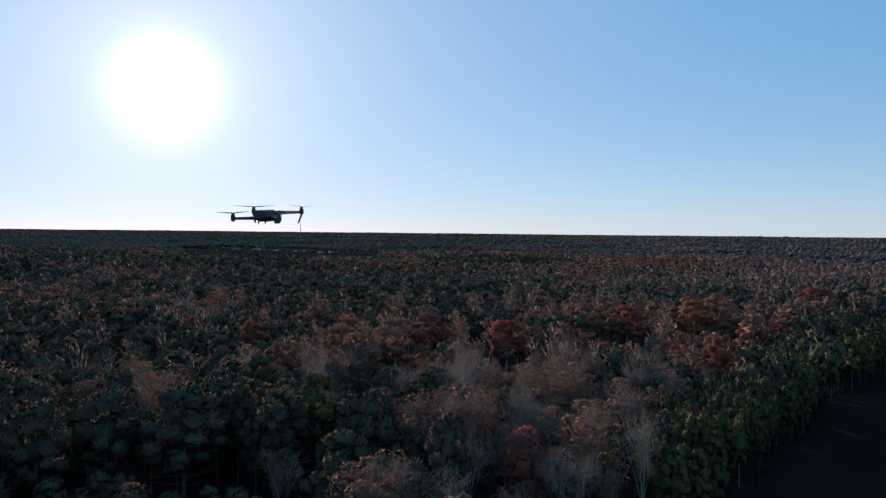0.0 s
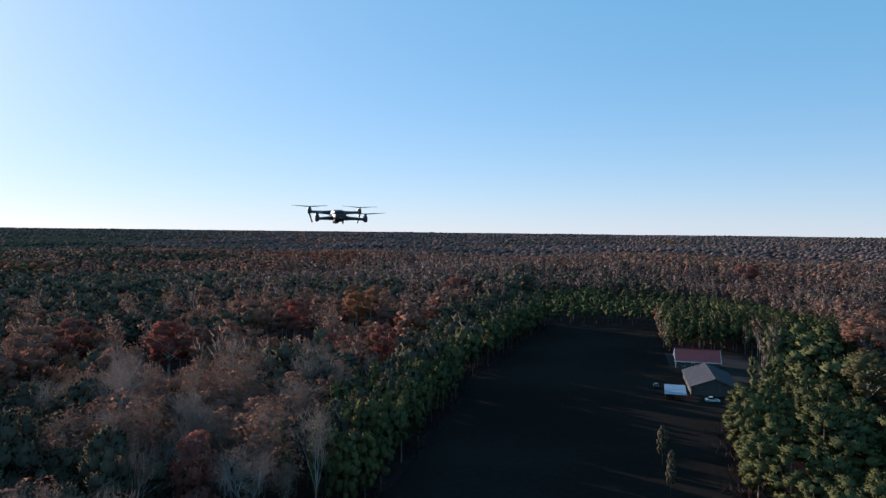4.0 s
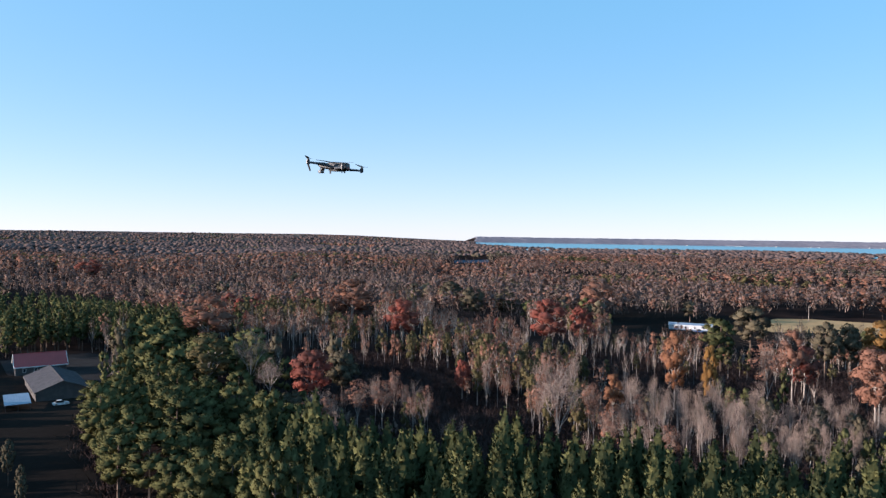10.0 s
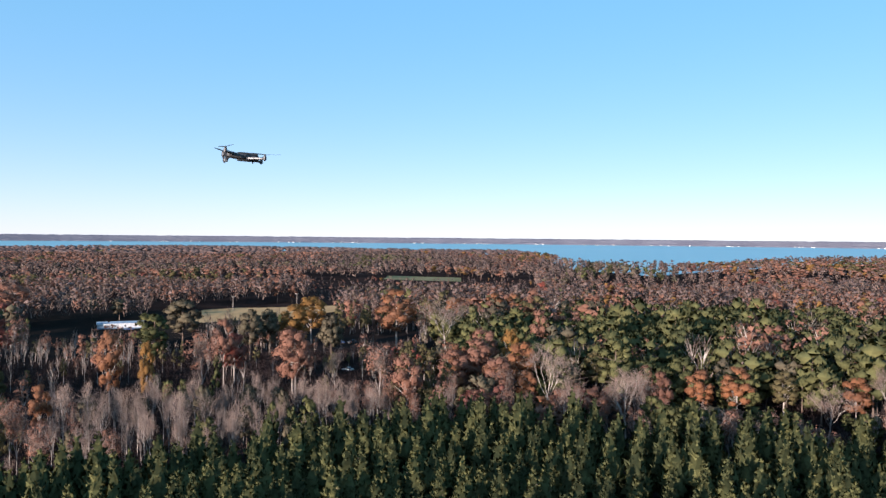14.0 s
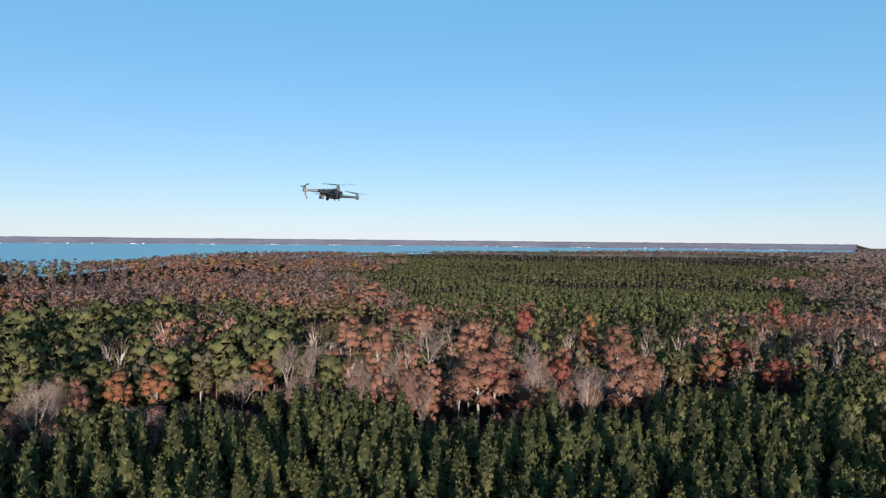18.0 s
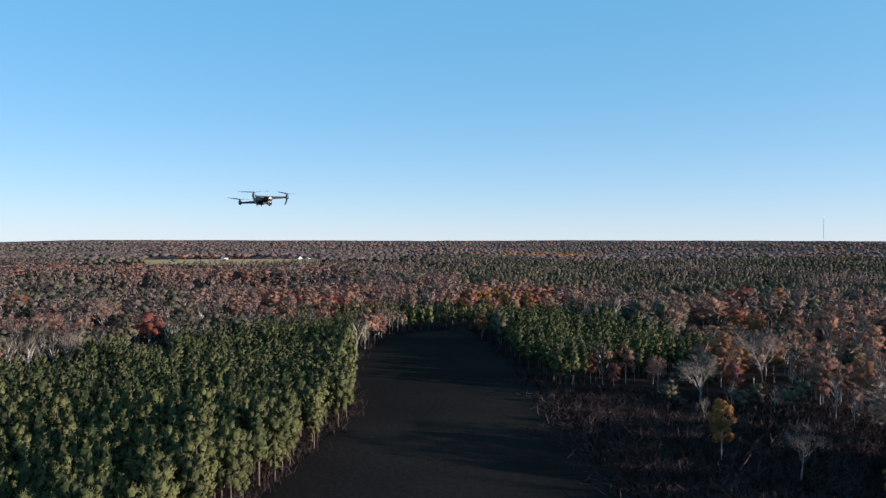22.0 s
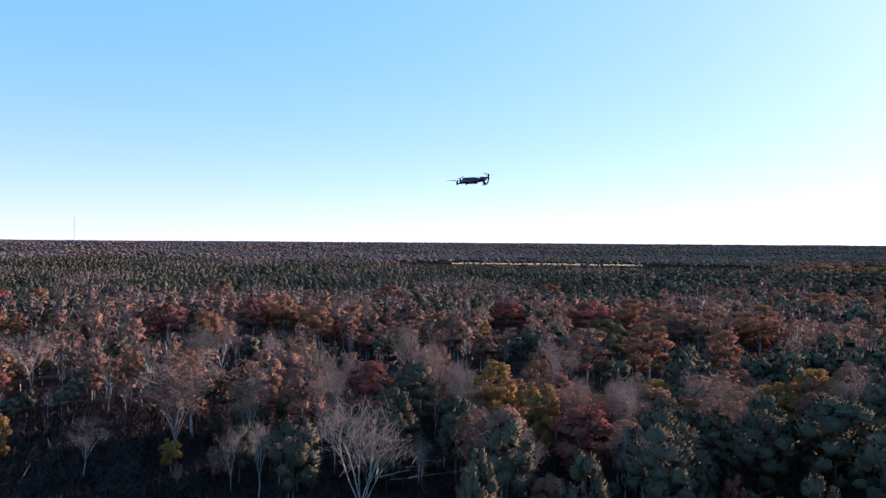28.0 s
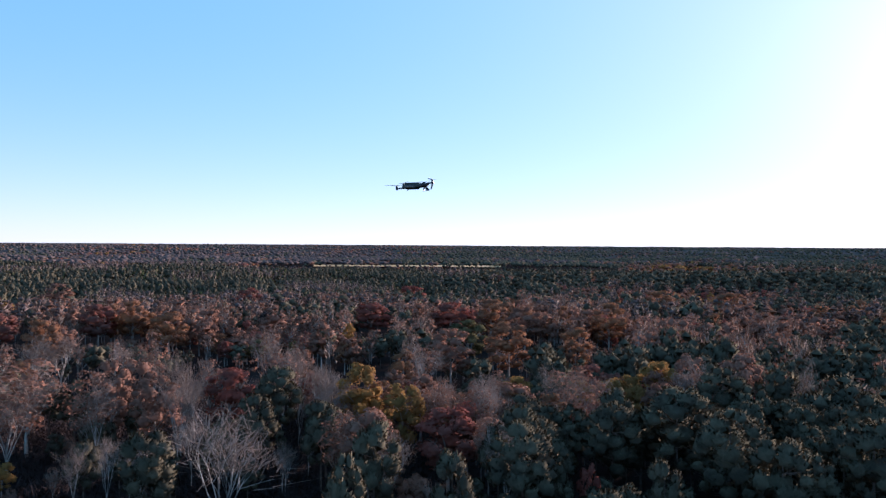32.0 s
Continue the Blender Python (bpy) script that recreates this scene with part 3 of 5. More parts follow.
def bare_shape(r, lod, leaf=None, tall=22.0, share=0.0, wide=4.0):
    """A leafless hardwood: forking pale limbs and a haze of twigs, with a share of leaves left."""
    low = 0.36
    if lod == 0:
        limbs, tips = [], []

        def grow(p, d, length, w, depth):
            for k in range(2 if depth else 3):
                q = p + d * length / 2 + r.normal(0, 0.05, 3) * length
                limbs.append(stick(p, q, w, w * 0.75, SLOT["bark"], 4 if depth == 0 else 3) if depth < 3 else sliver(p[None], q[None], w * 1.3, SLOT["bark"], r))
                p, w = q, w * 0.75
            if depth == 3:
                tips.append((p, d))
                return
            for k in range((6, 4, 3)[depth]):
                turn = 2.39996 * k + r.uniform(-0.5, 0.5)
                fan = np.array([math.cos(turn), math.sin(turn), 0.0]) * r.uniform(0.20, 0.70) if depth == 0 else r.normal(0, (0, 0.36, 0.46)[depth], 3) * (1, 1, 0.6)
                t = d * 0.9 + fan + np.array([0, 0, 0.24])
                grow(p - d * length * 0.5 * r.uniform(0, 1), t / np.linalg.norm(t), length * (r.uniform(1.05, 1.7) if depth == 0 else r.uniform(0.48, 0.72)), w * 0.66, depth + 1)
        grow(np.array([0, 0, -0.3]), np.array([0, 0, 1.0]), tall * 0.15, 0.24, 0)
        top = max(p[2] for p, d in tips)
        squeeze = tall * 0.93 / top
        limbs = [(b[0] * (1, 1, squeeze), b[1], b[2]) for b in limbs]
        p = np.repeat(np.array([p for p, d in tips]) * (1, 1, squeeze), 9, 0)
        p = p + r.normal(0, 0.5, p.shape)
        d = np.repeat(np.array([d for p, d in tips]), 9, 0) + r.normal(0, 0.42, p.shape)
        crown = [sliver(p - d * 0.9, p + d * r.uniform(0.5, 1.7, (len(p), 1)), 0.034, SLOT["twig"], r)]
        if share:
            hub, rad, mid = dome_lobes(r, 20, tall, low, wide, 0.30)
            crown += lobed(r, hub, rad, SLOT[leaf], mid, ICO, 0.0, int(900 * share), 0.44)
        return limbs, crown
    dome = lambda u: wide * np.sqrt(np.clip(1 - (1.5 * u - 0.62) ** 2, 0.05, 1))
    if lod == 5:
        return [], lobed(r, np.array([[0, 0, tall * 0.6]]), np.array([wide * 1.2]), SLOT["mauve"], np.array([0, 0, tall * 0.5]), GEM, 1.0, 0, 1)
    limbs = [stick((0, 0, -0.3), (r.normal(0, 0.3), r.normal(0, 0.3), tall * 0.62), 0.17, 0.09, SLOT["bark"])] if lod < 3 else []
    n = (26, 12, 3, 1)[lod - 1]
    a, u = r.uniform(0, 6.28, n), r.uniform(0.1, 0.9, n)
    d = dome(u) * r.uniform(0.4, 1, n)
    top = np.c_[np.cos(a) * d, np.sin(a) * d, tall * (0.45 + 0.50 * u)]
    base = top * (0.15, 0.15, 1) - np.c_[0 * d, 0 * d, d * 0.9 + tall * 0.12]
    limbs.append(sliver(base, top, (0.12, 0.15, 0.20, 0.30)[lod - 1], SLOT["bark" if lod < 3 else "twig"], r))
    m = (110, 60, 34, 14)[lod - 1]
    a, u = r.uniform(0, 6.28, m), r.uniform(0.0, 1.0, m) ** 0.8
    d = dome(u) * np.sqrt(r.uniform(0.1, 1, m))
    tip = np.c_[np.cos(a) * d, np.sin(a) * d, tall * (0.42 + 0.58 * u)]
    foot = tip * (0.55, 0.55, 1) - np.c_[0 * d, 0 * d, r.uniform(1.6, 4.2, m)]
    t, slot, face = sliver(foot, tip, (0.075, 0.12, 0.22, 0.42)[lod - 1], SLOT["twig"], r)
    face = unit((tip - (0, 0, tall * 0.55)) / (1, 1, 1.5) + (0, 0, 0.5) + r.normal(0, 0.5, tip.shape))
    crown = [(facing(t, face), slot, face)]
    if lod > 2:
        hub, rad, mid = dome_lobes(r, 3 if lod == 3 else 2, tall, low, wide * 0.85, 0.50)
        crown += lobed(r, hub, rad, SLOT["mauve"], mid, GEM, 0.8, 0, 1)
    if share:
        n, leaves, size = ((13, 260, 0.66), (9, 90, 0.95), (6, 36, 1.2), (4, 14, 1.7))[lod - 1]
        hub, rad, mid = dome_lobes(r, n, tall, low, wide, 0.36)
        crown += lobed(r, hub, rad, SLOT[leaf], mid, GEM, 0.0, int(leaves * share * 1.3), size)
    return limbs, crown


def brush_shape(r, lod):
    """Tangled low brush."""
    n = 74
    foot = np.c_[r.normal(0, 1.3, (n, 2)), np.zeros(n)]
    tip = foot + np.c_[r.normal(0, 0.7, (n, 2)), r.gamma(3.0, 0.42, n) + 0.3]
    t, slot, face = sliver(foot, tip, 0.05, SLOT["brush"], r)
    face = unit(r.normal(0, 0.5, face.shape) + (0, 0, 0.6))
    return [sliver(np.array([[0, 0, 0.0]]), np.array([[0.3, 0.2, 2.0]]), 0.05, SLOT["brush"], r)], [(facing(t, face), slot, face)]


KINDS = {
    "pine": lambda r, l: pine_shape(r, l, tall=r.uniform(15.5, 17.5), wide=r.uniform(2.45, 2.95), low=0.34, taper=0.60),
    "big_pine": lambda r, l: domed_pine_shape(r, l, "lime", r.uniform(16, 19), r.uniform(3.4, 4.2), 0.13),
    "dark_pine": lambda r, l: domed_pine_shape(r, l, "spruce", r.uniform(16, 20), r.uniform(4.0, 5.0), 0.24),
    "bare": lambda r, l: bare_shape(r, l, tall=r.uniform(19, 24)),
    "thin_russet": lambda r, l: bare_shape(r, l, "russet", r.uniform(18, 22), 0.7, 4.2),
    "russet": lambda r, l: leafy_shape(r, l, "russet", r.uniform(16, 20), 4.8),
    "orange": lambda r, l: leafy_shape(r, l, "orange", r.uniform(16, 20), 4.5),
    "red": lambda r, l: leafy_shape(r, l, "red", r.uniform(14, 18), 4.2),
    "ochre": lambda r, l: leafy_shape(r, l, "ochre", r.uniform(15, 19), 4.4),
    "olive": lambda r, l: leafy_shape(r, l, "olive", r.uniform(15, 20), 3.6),
    "brush": brush_shape,
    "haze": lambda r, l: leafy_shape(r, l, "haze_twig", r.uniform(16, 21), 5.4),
}
NAMES = list(KINDS)
TEMPLATES = {}
for key in NAMES:
    for lod in range(6):
        TEMPLATES[key, lod] = [[join(b) for b in KINDS[key](np.random.default_rng(100 * lod + 17 * k + len(key)), lod) if b] for k in range((6, 5, 4, 4, 4, 3)[lod])]

ABOUT = {
    "pine": ("plantation_pine", "slender green plantation pine with a pointed crown", "pines of the plantation"),
    "big_pine": ("broad_pine", "tall yellowish-green pine with a broad full crown", "pines by the farm"),
    "dark_pine": ("dark_pine", "dark green pine rising among hardwoods", "pines in the mixed woods"),
    "bare": ("bare_tree", "leafless hardwood with pale grey trunk and limbs", "bare hardwoods"),
    "thin_russet": ("thinning_hardwood", "nearly bare hardwood with a few russet leaves", "thinning hardwoods"),
    "russet": ("oak_tree", "russet-brown autumn oak with a full crown", "russet oaks"),
    "orange": ("maple_tree", "bright orange autumn maple with a full crown", "orange maples"),
    "red": ("maple_tree", "deep red autumn maple among bare woods", "red maples"),
    "ochre": ("poplar_tree", "ochre-yellow autumn tree with a full crown", "ochre trees"),
    "brush": ("brush", "dark tangled brush", "brush"),
    "haze": ("hardwood_tree", "hardwood on the far river bank, greyed for haze", "far bank trees"),
    "olive": ("olive_hardwood", "olive-green hardwood just turning brown", "olive hardwoods"),
}


def soup(name, tris, slots, out):
    """A mesh from loose triangles, each with its material slot."""
    mesh = bpy.data.meshes.new(name)
    n = len(tris)
    mesh.vertices.add(3 * n)
    mesh.vertices.foreach_set("co", tris.astype(np.float32).ravel())
    mesh.loops.add(3 * n)
    mesh.loops.foreach_set("vertex_index", np.arange(3 * n, dtype=np.int32))
    mesh.polygons.add(n)
    mesh.polygons.foreach_set("loop_start", np.arange(0, 3 * n, 3, dtype=np.int32))
    used = np.unique(slots)
    back = np.zeros(len(LEAVES), np.int32)
    for i, s in enumerate(used):
        mesh.materials.append(M[LEAVES[s]])
        back[s] = i
    mesh.polygons.foreach_set("material_index", back[slots].astype(np.int32))
    mesh.update(calc_edges=True)
    smooth_ = mesh.attributes.new("custom_normal", "FLOAT_VECTOR", "POINT")
    smooth_.data.foreach_set("vector", out.astype(np.float32).ravel())
    return mesh


def plant(x, y, kind_ids, broad, tall, lod, name, label, category):
    """Joins many trees into one mesh."""
    tris, slots, outs = [], [], []
    z = land(x, y)
    for k, key in enumerate(NAMES):
        pool = TEMPLATES[key, lod]
        mine = np.where(kind_ids == k)[0]
        which = rng.integers(0, len(pool), len(mine))
        for j, bits in enumerate(pool):
            rows = mine[which == j]
            if not len(rows):
                continue
            v, s, o = join(bits)
            turn, grow = rng.uniform(0, 2 * math.pi, len(rows)), rng.uniform(0.76, 1.14, len(rows))
            if lod > 2 and name == "distant_forest":
                grow = grow * np.clip(np.hypot(x[rows], y[rows]) / 760, 1.0, 1.5)
            grow = grow * tall[rows]
            c, sn = np.cos(turn) * grow * broad[rows], np.sin(turn) * grow * broad[rows]
            flat = v.reshape(-1, 3)
            far = np.hypot(x[rows], y[rows])
            high = (grow if lod < 3 else np.minimum(grow, 1.08)) * (1 - 0.28 * riverward(np.degrees(np.arctan2(-x[rows], y[rows]))) * smooth((far - 500) / 400)) * (1 - 0.6 * smooth((far - 3600) / 900))
            p = np.stack([np.outer(c, flat[:, 0]) - np.outer(sn, flat[:, 1]) + x[rows][:, None], np.outer(sn, flat[:, 0]) + np.outer(c, flat[:, 1]) + y[rows][:, None],
                          np.outer(high, flat[:, 2]) + z[rows][:, None]], 2)
            tris.append(p.reshape(-1, 3, 3))
            slots.append(np.tile(s, len(rows)))
            c, sn = np.cos(turn), np.sin(turn)
            o = o.reshape(-1, 3)
            outs.append(np.stack([np.outer(c, o[:, 0]) - np.outer(sn, o[:, 1]), np.outer(sn, o[:, 0]) + np.outer(c, o[:, 1]), np.outer(np.ones(len(rows)), o[:, 2])], 2).reshape(-1, 3))
    if tris:
        tagged(new(name, soup(name, np.concatenate(tris), np.concatenate(slots), np.concatenate(outs))), label, category, kind="stuff")


def stand(step, r0, r1, jitter):
    """Candidate places on a grid turned to the planted rows."""
    k = int(r1 / step) + 1
    i, j = np.meshgrid(np.arange(-k, k + 1), np.arange(-k, k + 1))
    u, v = i.ravel() * step + 0.0, j.ravel() * step + 0.0
    u, v = u + rng.uniform(-jitter, jitter, len(u)) * step, v + rng.uniform(-jitter, jitter, len(v)) * step
    c, s = math.cos(radians(43)), math.sin(radians(43))
    x, y = c * u - s * v, s * u + c * v
    r = np.hypot(x, y)
    keep = (r >= r0) & (r < r1)
    return x[keep], y[keep]


def is_pines(x, y):
    az, r = np.degrees(np.arctan2(-x, y)), np.hypot(x, y)
    wave = 30 * np.sin(x / 60) + 25 * np.sin(y / 47 + 1)
    p = inside(PLANTATION, x, y) | inside(BELT, x, y) | inside(NORTH_PINES, x, y) | inside(WEST_PINES, x, y)
    az = az + 2.2 * np.sin(r / 95 + 2) + 1.3 * np.sin(r / 37)
    p |= sector(az, r + wave, -160, -193, 430, 2300) | sector(az, r, 142, 119, 415, 470)
    p |= sector(az, r + wave, 128, 78, 620, 1500) | sector(az, r + wave, 78, 60, 560, 1500)
    return p


def is_open(x, y):
    az, r = np.degrees(np.arctan2(-x, y)), np.hypot(x, y)
    o = inside(FIELD, x, y) | inside(YARD, x, y) | inside(PASTURE, x, y) | inside(MEADOW, x, y) | inside(TRACK, x, y) | inside(INLET, x, y) | sector(az, r, 15, 12.2, 1850, 1930)
    o |= sector(az, r + 40 * np.sin(az * 3), 152, 139, 1480, 1900) | sector(az, r + 25 * np.sin(az * 2.1), 73, 58, 1690, 1840)
    o |= sector(az, r, -58, -101, 0, 400) & (x > 149) & (x < 163 + 7 * np.sin(y / 17)) & ~inside(CLUMP, x, y)
    o |= sector(az, r, -90, -100, 352, 475) | sector(az, r, -98, -112, 372, 530)
    o |= (sector(az, r, 122, 80, 0, 156 + 14 * np.sin(az / 5.0)) | sector(az, r, 120, 96, 0, 226 + 9 * np.sin(az / 3.1)) | sector(az, r, 81, 71, 0, 142) | (sector(az, r, 125, 112, 0, 262) | sector(az, r, 126, 119, 0, 340)) & ~inside(WEST_PINES, x, y)) & ~inside(PLANTATION, x, y)
    wave = 14 * np.sin(az / 2.6) + 9 * np.sin(az / 1.1)
    o |= sector(az, r + wave, 92, 66, 222, 308)
    o |= (r > shore(az) - 5) & (r < BANK + 4)
    return o


CELLS = np.random.default_rng(31).uniform(0, 1, (4, 64, 64))


def patch(x, y, size, layer):
    """Smooth patchiness over the land, 0 to 1."""
    u, v = x / size + 200.3, y / size + 200.7
    i, j = np.floor(u).astype(int), np.floor(v).astype(int)
    f, g = smooth(u - i), smooth(v - j)
    c = CELLS[layer]
    top = c[i % 64, j % 64] * (1 - f) + c[(i + 1) % 64, j % 64] * f
    low = c[i % 64, (j + 1) % 64] * (1 - f) + c[(i + 1) % 64, (j + 1) % 64] * f
    return top * (1 - g) + low * g


def canopy(x, y):
    """How tall the woods stand, patch by patch."""
    far = smooth((np.hypot(x, y) - 400) / 300)
    return 0.66 + 0.34 * patch(x, y, 62, 2) + 0.26 * patch(x, y, 23, 3) + far * (0.95 * patch(x + 40, y, 135, 0) - 0.50)


#       pine  big   dark  bare  thin  russ  oran  red   ochre olive
MIX = {
    "east": (0.00, 0.03, 0.06, 0.46, 0.26, 0.03, 0.00, 0.02, 0.00, 0.14, 0, 0),
    "far_east": (0.00, 0.00, 0.07, 0.44, 0.36, 0.08, 0.00, 0.01, 0.00, 0.04, 0, 0),
    "rim": (0.00, 0.06, 0.02, 0.20, 0.26, 0.26, 0.08, 0.06, 0.00, 0.06, 0, 0),
    "southeast": (0.00, 0.80, 0.06, 0.06, 0.03, 0.03, 0.01, 0.00, 0.00, 0.01, 0, 0),
    "south_mix": (0.38, 0.20, 0.03, 0.12, 0.08, 0.12, 0.03, 0.03, 0.00, 0.01, 0, 0),
    "southwest": (0.02, 0.00, 0.24, 0.36, 0.26, 0.10, 0.00, 0.02, 0.00, 0.00, 0, 0),
    "west": (0.00, 0.00, 0.16, 0.26, 0.28, 0.16, 0.05, 0.05, 0.04, 0.00, 0, 0),
    "northwest": (0.00, 0.00, 0.76, 0.04, 0.05, 0.07, 0.02, 0.04, 0.02, 0.00, 0, 0),
    "north": (0.00, 0.00, 0.68, 0.07, 0.12, 0.07, 0.01, 0.01, 0.00, 0.04, 0, 0),
    "dim": (0.00, 0.00, 0.20, 0.26, 0.30, 0.16, 0.01, 0.04, 0.00, 0.03, 0, 0),
    "thicket": (0.00, 0.10, 0.00, 0.10, 0.05, 0.05, 0.00, 0.00, 0.00, 0.70, 0, 0),
    "north_red": (0.00, 0.00, 0.08, 0.18, 0.34, 0.28, 0.05, 0.07, 0.00, 0.00, 0, 0),
    "tan": (0.00, 0.08, 0.05, 0.50, 0.22, 0.06, 0.00, 0.01, 0.03, 0.05, 0, 0),
    "clump": (0.00, 0.72, 0.22, 0.02, 0.02, 0.01, 0.00, 0.00, 0.00, 0.01, 0, 0),
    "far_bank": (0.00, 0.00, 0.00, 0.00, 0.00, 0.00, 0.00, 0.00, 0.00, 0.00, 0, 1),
    "pines": (1.00, 0.00, 0.00, 0.00, 0.00, 0.00, 0.00, 0.00, 0.00, 0.00, 0, 0),
}


def species(x, y):
    """The kind of tree at each place, -1 where none grows."""
    az, r = np.degrees(np.arctan2(-x, y)), np.hypot(x, y)
    zone = np.full(len(x), "far_east", object)
    zone[sector(az, r, -48, -122, 0, 460)] = "east"
    zone[sector(az, r, -122, -196, 0, 320)] = "rim"
    zone[sector(az, r + 12 * np.sin(az / 2.3), -120, -158, 212, 470)] = "southeast"
    zone[sector(az, r, -157, -200, 255, 460)] = "south_mix"
    zone[inside(THICKET, x, y)] = "thicket"
    zone[sector(az, r, -112, -160, 470, 2500)] = "tan"
    zone[sector(az, r, 168, 128, 300, 5000)] = "southwest"
    zone[sector(az, r, 128, 60, 0, 5000)] = "west"
    zone[sector(az, r + 14 * np.sin(az / 3), 93, 57, 245, 335)] = "north"
    zone[sector(az, r, 100, 57, 335, 520)] = "north_red"
    zone[sector(az, r, 57, 33, 0, 280)] = "northwest"
    zone[sector(az, r, 66, 33, 280, 520)] = "north_red"
    zone[sector(az, r, 66, 33, 520, 5000)] = "northwest"
    zone[sector(az, r, 33, -30, 0, 5000)] = "north"
    zone[sector(az, r, 10, -34, 235, 330)] = "north_red"
    zone[sector(az, r, 4, -20, 380, 560)] = "northwest"
    zone[sector(az, r, -8 + 5 * np.sin(r / 60), -48, 0, 5000)] = "north_red"
    zone[sector(az, r, -20, -48, 520, 5000)] = "far_east"
    zone[sector(az, r, 0, -26, 0, 235)] = "dim"
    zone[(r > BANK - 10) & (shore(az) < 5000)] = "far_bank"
    zone[inside(CLUMP, x, y)] = "clump"
    zone[sector(az, r, -47, -63, 120, 190)] = "clump"
    zone[is_pines(x, y)] = "pines"
    wide = smooth((r - 330) / 350)
    dice = (0.50 - 0.2 * wide) * patch(x, y, 64, 0) + 0.55 * wide * patch(x, y, 210, 3) + 0.22 * (1 - wide / 2) * patch(x, y, 21, 1) + (0.28 - 0.06 * wide) * rng.uniform(0, 1, len(x))
    dice = np.argsort(np.argsort(dice)) / max(len(x), 1)
    kind = np.zeros(len(x), int)
    for key, mix in MIX.items():
        rows = zone == key
        kind[rows] = np.searchsorted(np.cumsum(mix) / sum(mix), dice[rows])
    kind = np.clip(kind, 0, 11)
    kind[(zone == "pines") & sector(az, r, 172 + 10 * np.sin(r / 31), 120, 0, 205) & (rng.uniform(0, 1, len(x)) < 0.4)] = 1
    shady = (zone == "pines") & sector(az, r, 142, 58, 500, 5000)
    kind[shady & (rng.uniform(0, 1, len(x)) < 0.75)] = 2
    kind[is_open(x, y)] = -1
    kind[sector(az, r, -88, -117, 212, 320) & (rng.uniform(0, 1, len(x)) < 0.6)] = -1
    thin = sector(az, r, -57, -73, 215, 330) & ~inside(CLUMP, x, y) & (rng.uniform(0, 1, len(x)) < 0.5)
    kind[thin] = -1
    gaps = (zone == "rim") & (rng.uniform(0, 1, len(x)) < 0.20)
    gaps |= (patch(x, y, 27, 3) < 0.30) & (np.isin(zone, ["east"]) & (r < 400) | np.isin(zone, ["west", "north_red"]) & (r < 420) & (r > 215) & (patch(x, y, 27, 3) < 0.26))
    kind[gaps] = -1
    return kind, zone


MODELS = {}


def tree(key, x, y, turn, size, broad=1.0, which=0):
    """One tree as a thing of its own, with trunk and crown."""
    name, label, group = ABOUT[key]
    which %= len(TEMPLATES[key, 0])
    if (key, which) not in MODELS:
        MODELS[key, which] = [soup(n, *bits) for n, bits in zip(("trunk", "crown"), TEMPLATES[key, 0][which])]
    base = root(name, (x, y, float(land(np.array([x]), np.array([y]))[0])), turn, label, "tree", group)
    base.scale = (size * broad, size * broad, size)
    for n, mesh in zip(("trunk", "crown"), MODELS[key, which]):
        ob = new(n, mesh)
        ob.parent = base
    return base


# trees that stand out one by one: kind, place, size, breadth
STANDOUT_A = [
    ("red", -5, 300, 1.44, 1.19), ("russet", -16, 251, 1.28, 1.31), ("olive", -27, 157, 1.32, 1.23), ("dark_pine", -33, 140, 1.21, 0.92), ("red", -76, 284, 1.28, 0.88),
    ("red", -104, 290, 1.44, 0.61), ("dark_pine", -49, 134, 1.28, 1.54), ("dark_pine", -66, 138, 1.28, 1.24), ("dark_pine", -72, 124, 1.28, 1.16), ("dark_pine", -76, 105, 1.28, 1.07),
    ("dark_pine", -87, 105, 1.28, 1.22), ("orange", -345, 405, 1.35, 2.00), ("dark_pine", -104, 109, 1.28, 1.55), ("dark_pine", -76, 78, 1.21, 0.64), ("orange", -356, 348, 1.35, 2.00),
    ("dark_pine", -110, 97, 1.28, 1.21), ("orange", -272, 234, 1.35, 1.66), ("red", -99, 82, 0.98, 0.52), ("orange", -224, 176, 1.21, 1.27), ("dark_pine", -100, 68, 1.28, 1.17),
    ("russet", -296, 200, 1.28, 1.64), ("orange", -228, 147, 1.35, 1.63), ("orange", -334, 203, 1.28, 1.64), ("olive", -271, 153, 1.32, 1.85),
]
STANDOUT_B = [
    ("dark_pine", -89, 48, 1.21, 0.67), ("red", -132, 70, 1.28, 1.38), ("russet", -227, 121, 1.28, 1.53), ("red", -361, 192, 1.44, 2.00), ("red", -564, 260, 1.52, 2.00),
    ("ochre", -154, 69, 1.28, 0.99), ("red", -380, 150, 1.44, 2.00), ("dark_pine", -113, 45, 1.28, 0.93), ("ochre", -171, 64, 1.36, 1.07), ("ochre", -313, 112, 0.99, 0.77),
    ("dark_pine", -92, 32, 1.28, 0.55), ("red", -506, 153, 1.28, 0.99), ("dark_pine", -180, 45, 1.15, 1.27), ("dark_pine", -157, 34, 1.15, 0.98), ("red", -497, 105, 1.44, 1.68),
    ("red", -198, 36, 1.36, 1.29), ("bare", -120, 20, 1.19, 1.62), ("bare", -170, 19, 1.13, 1.03), ("orange", -343, 36, 1.28, 1.69), ("thin_russet", -239, 20, 1.22, 0.95),
    ("russet", -181, 15, 1.21, 1.15), ("dark_pine", -133, 9, 1.21, 1.06), ("orange", -390, 24, 1.28, 1.36), ("russet", -214, 13, 1.28, 0.99),
]
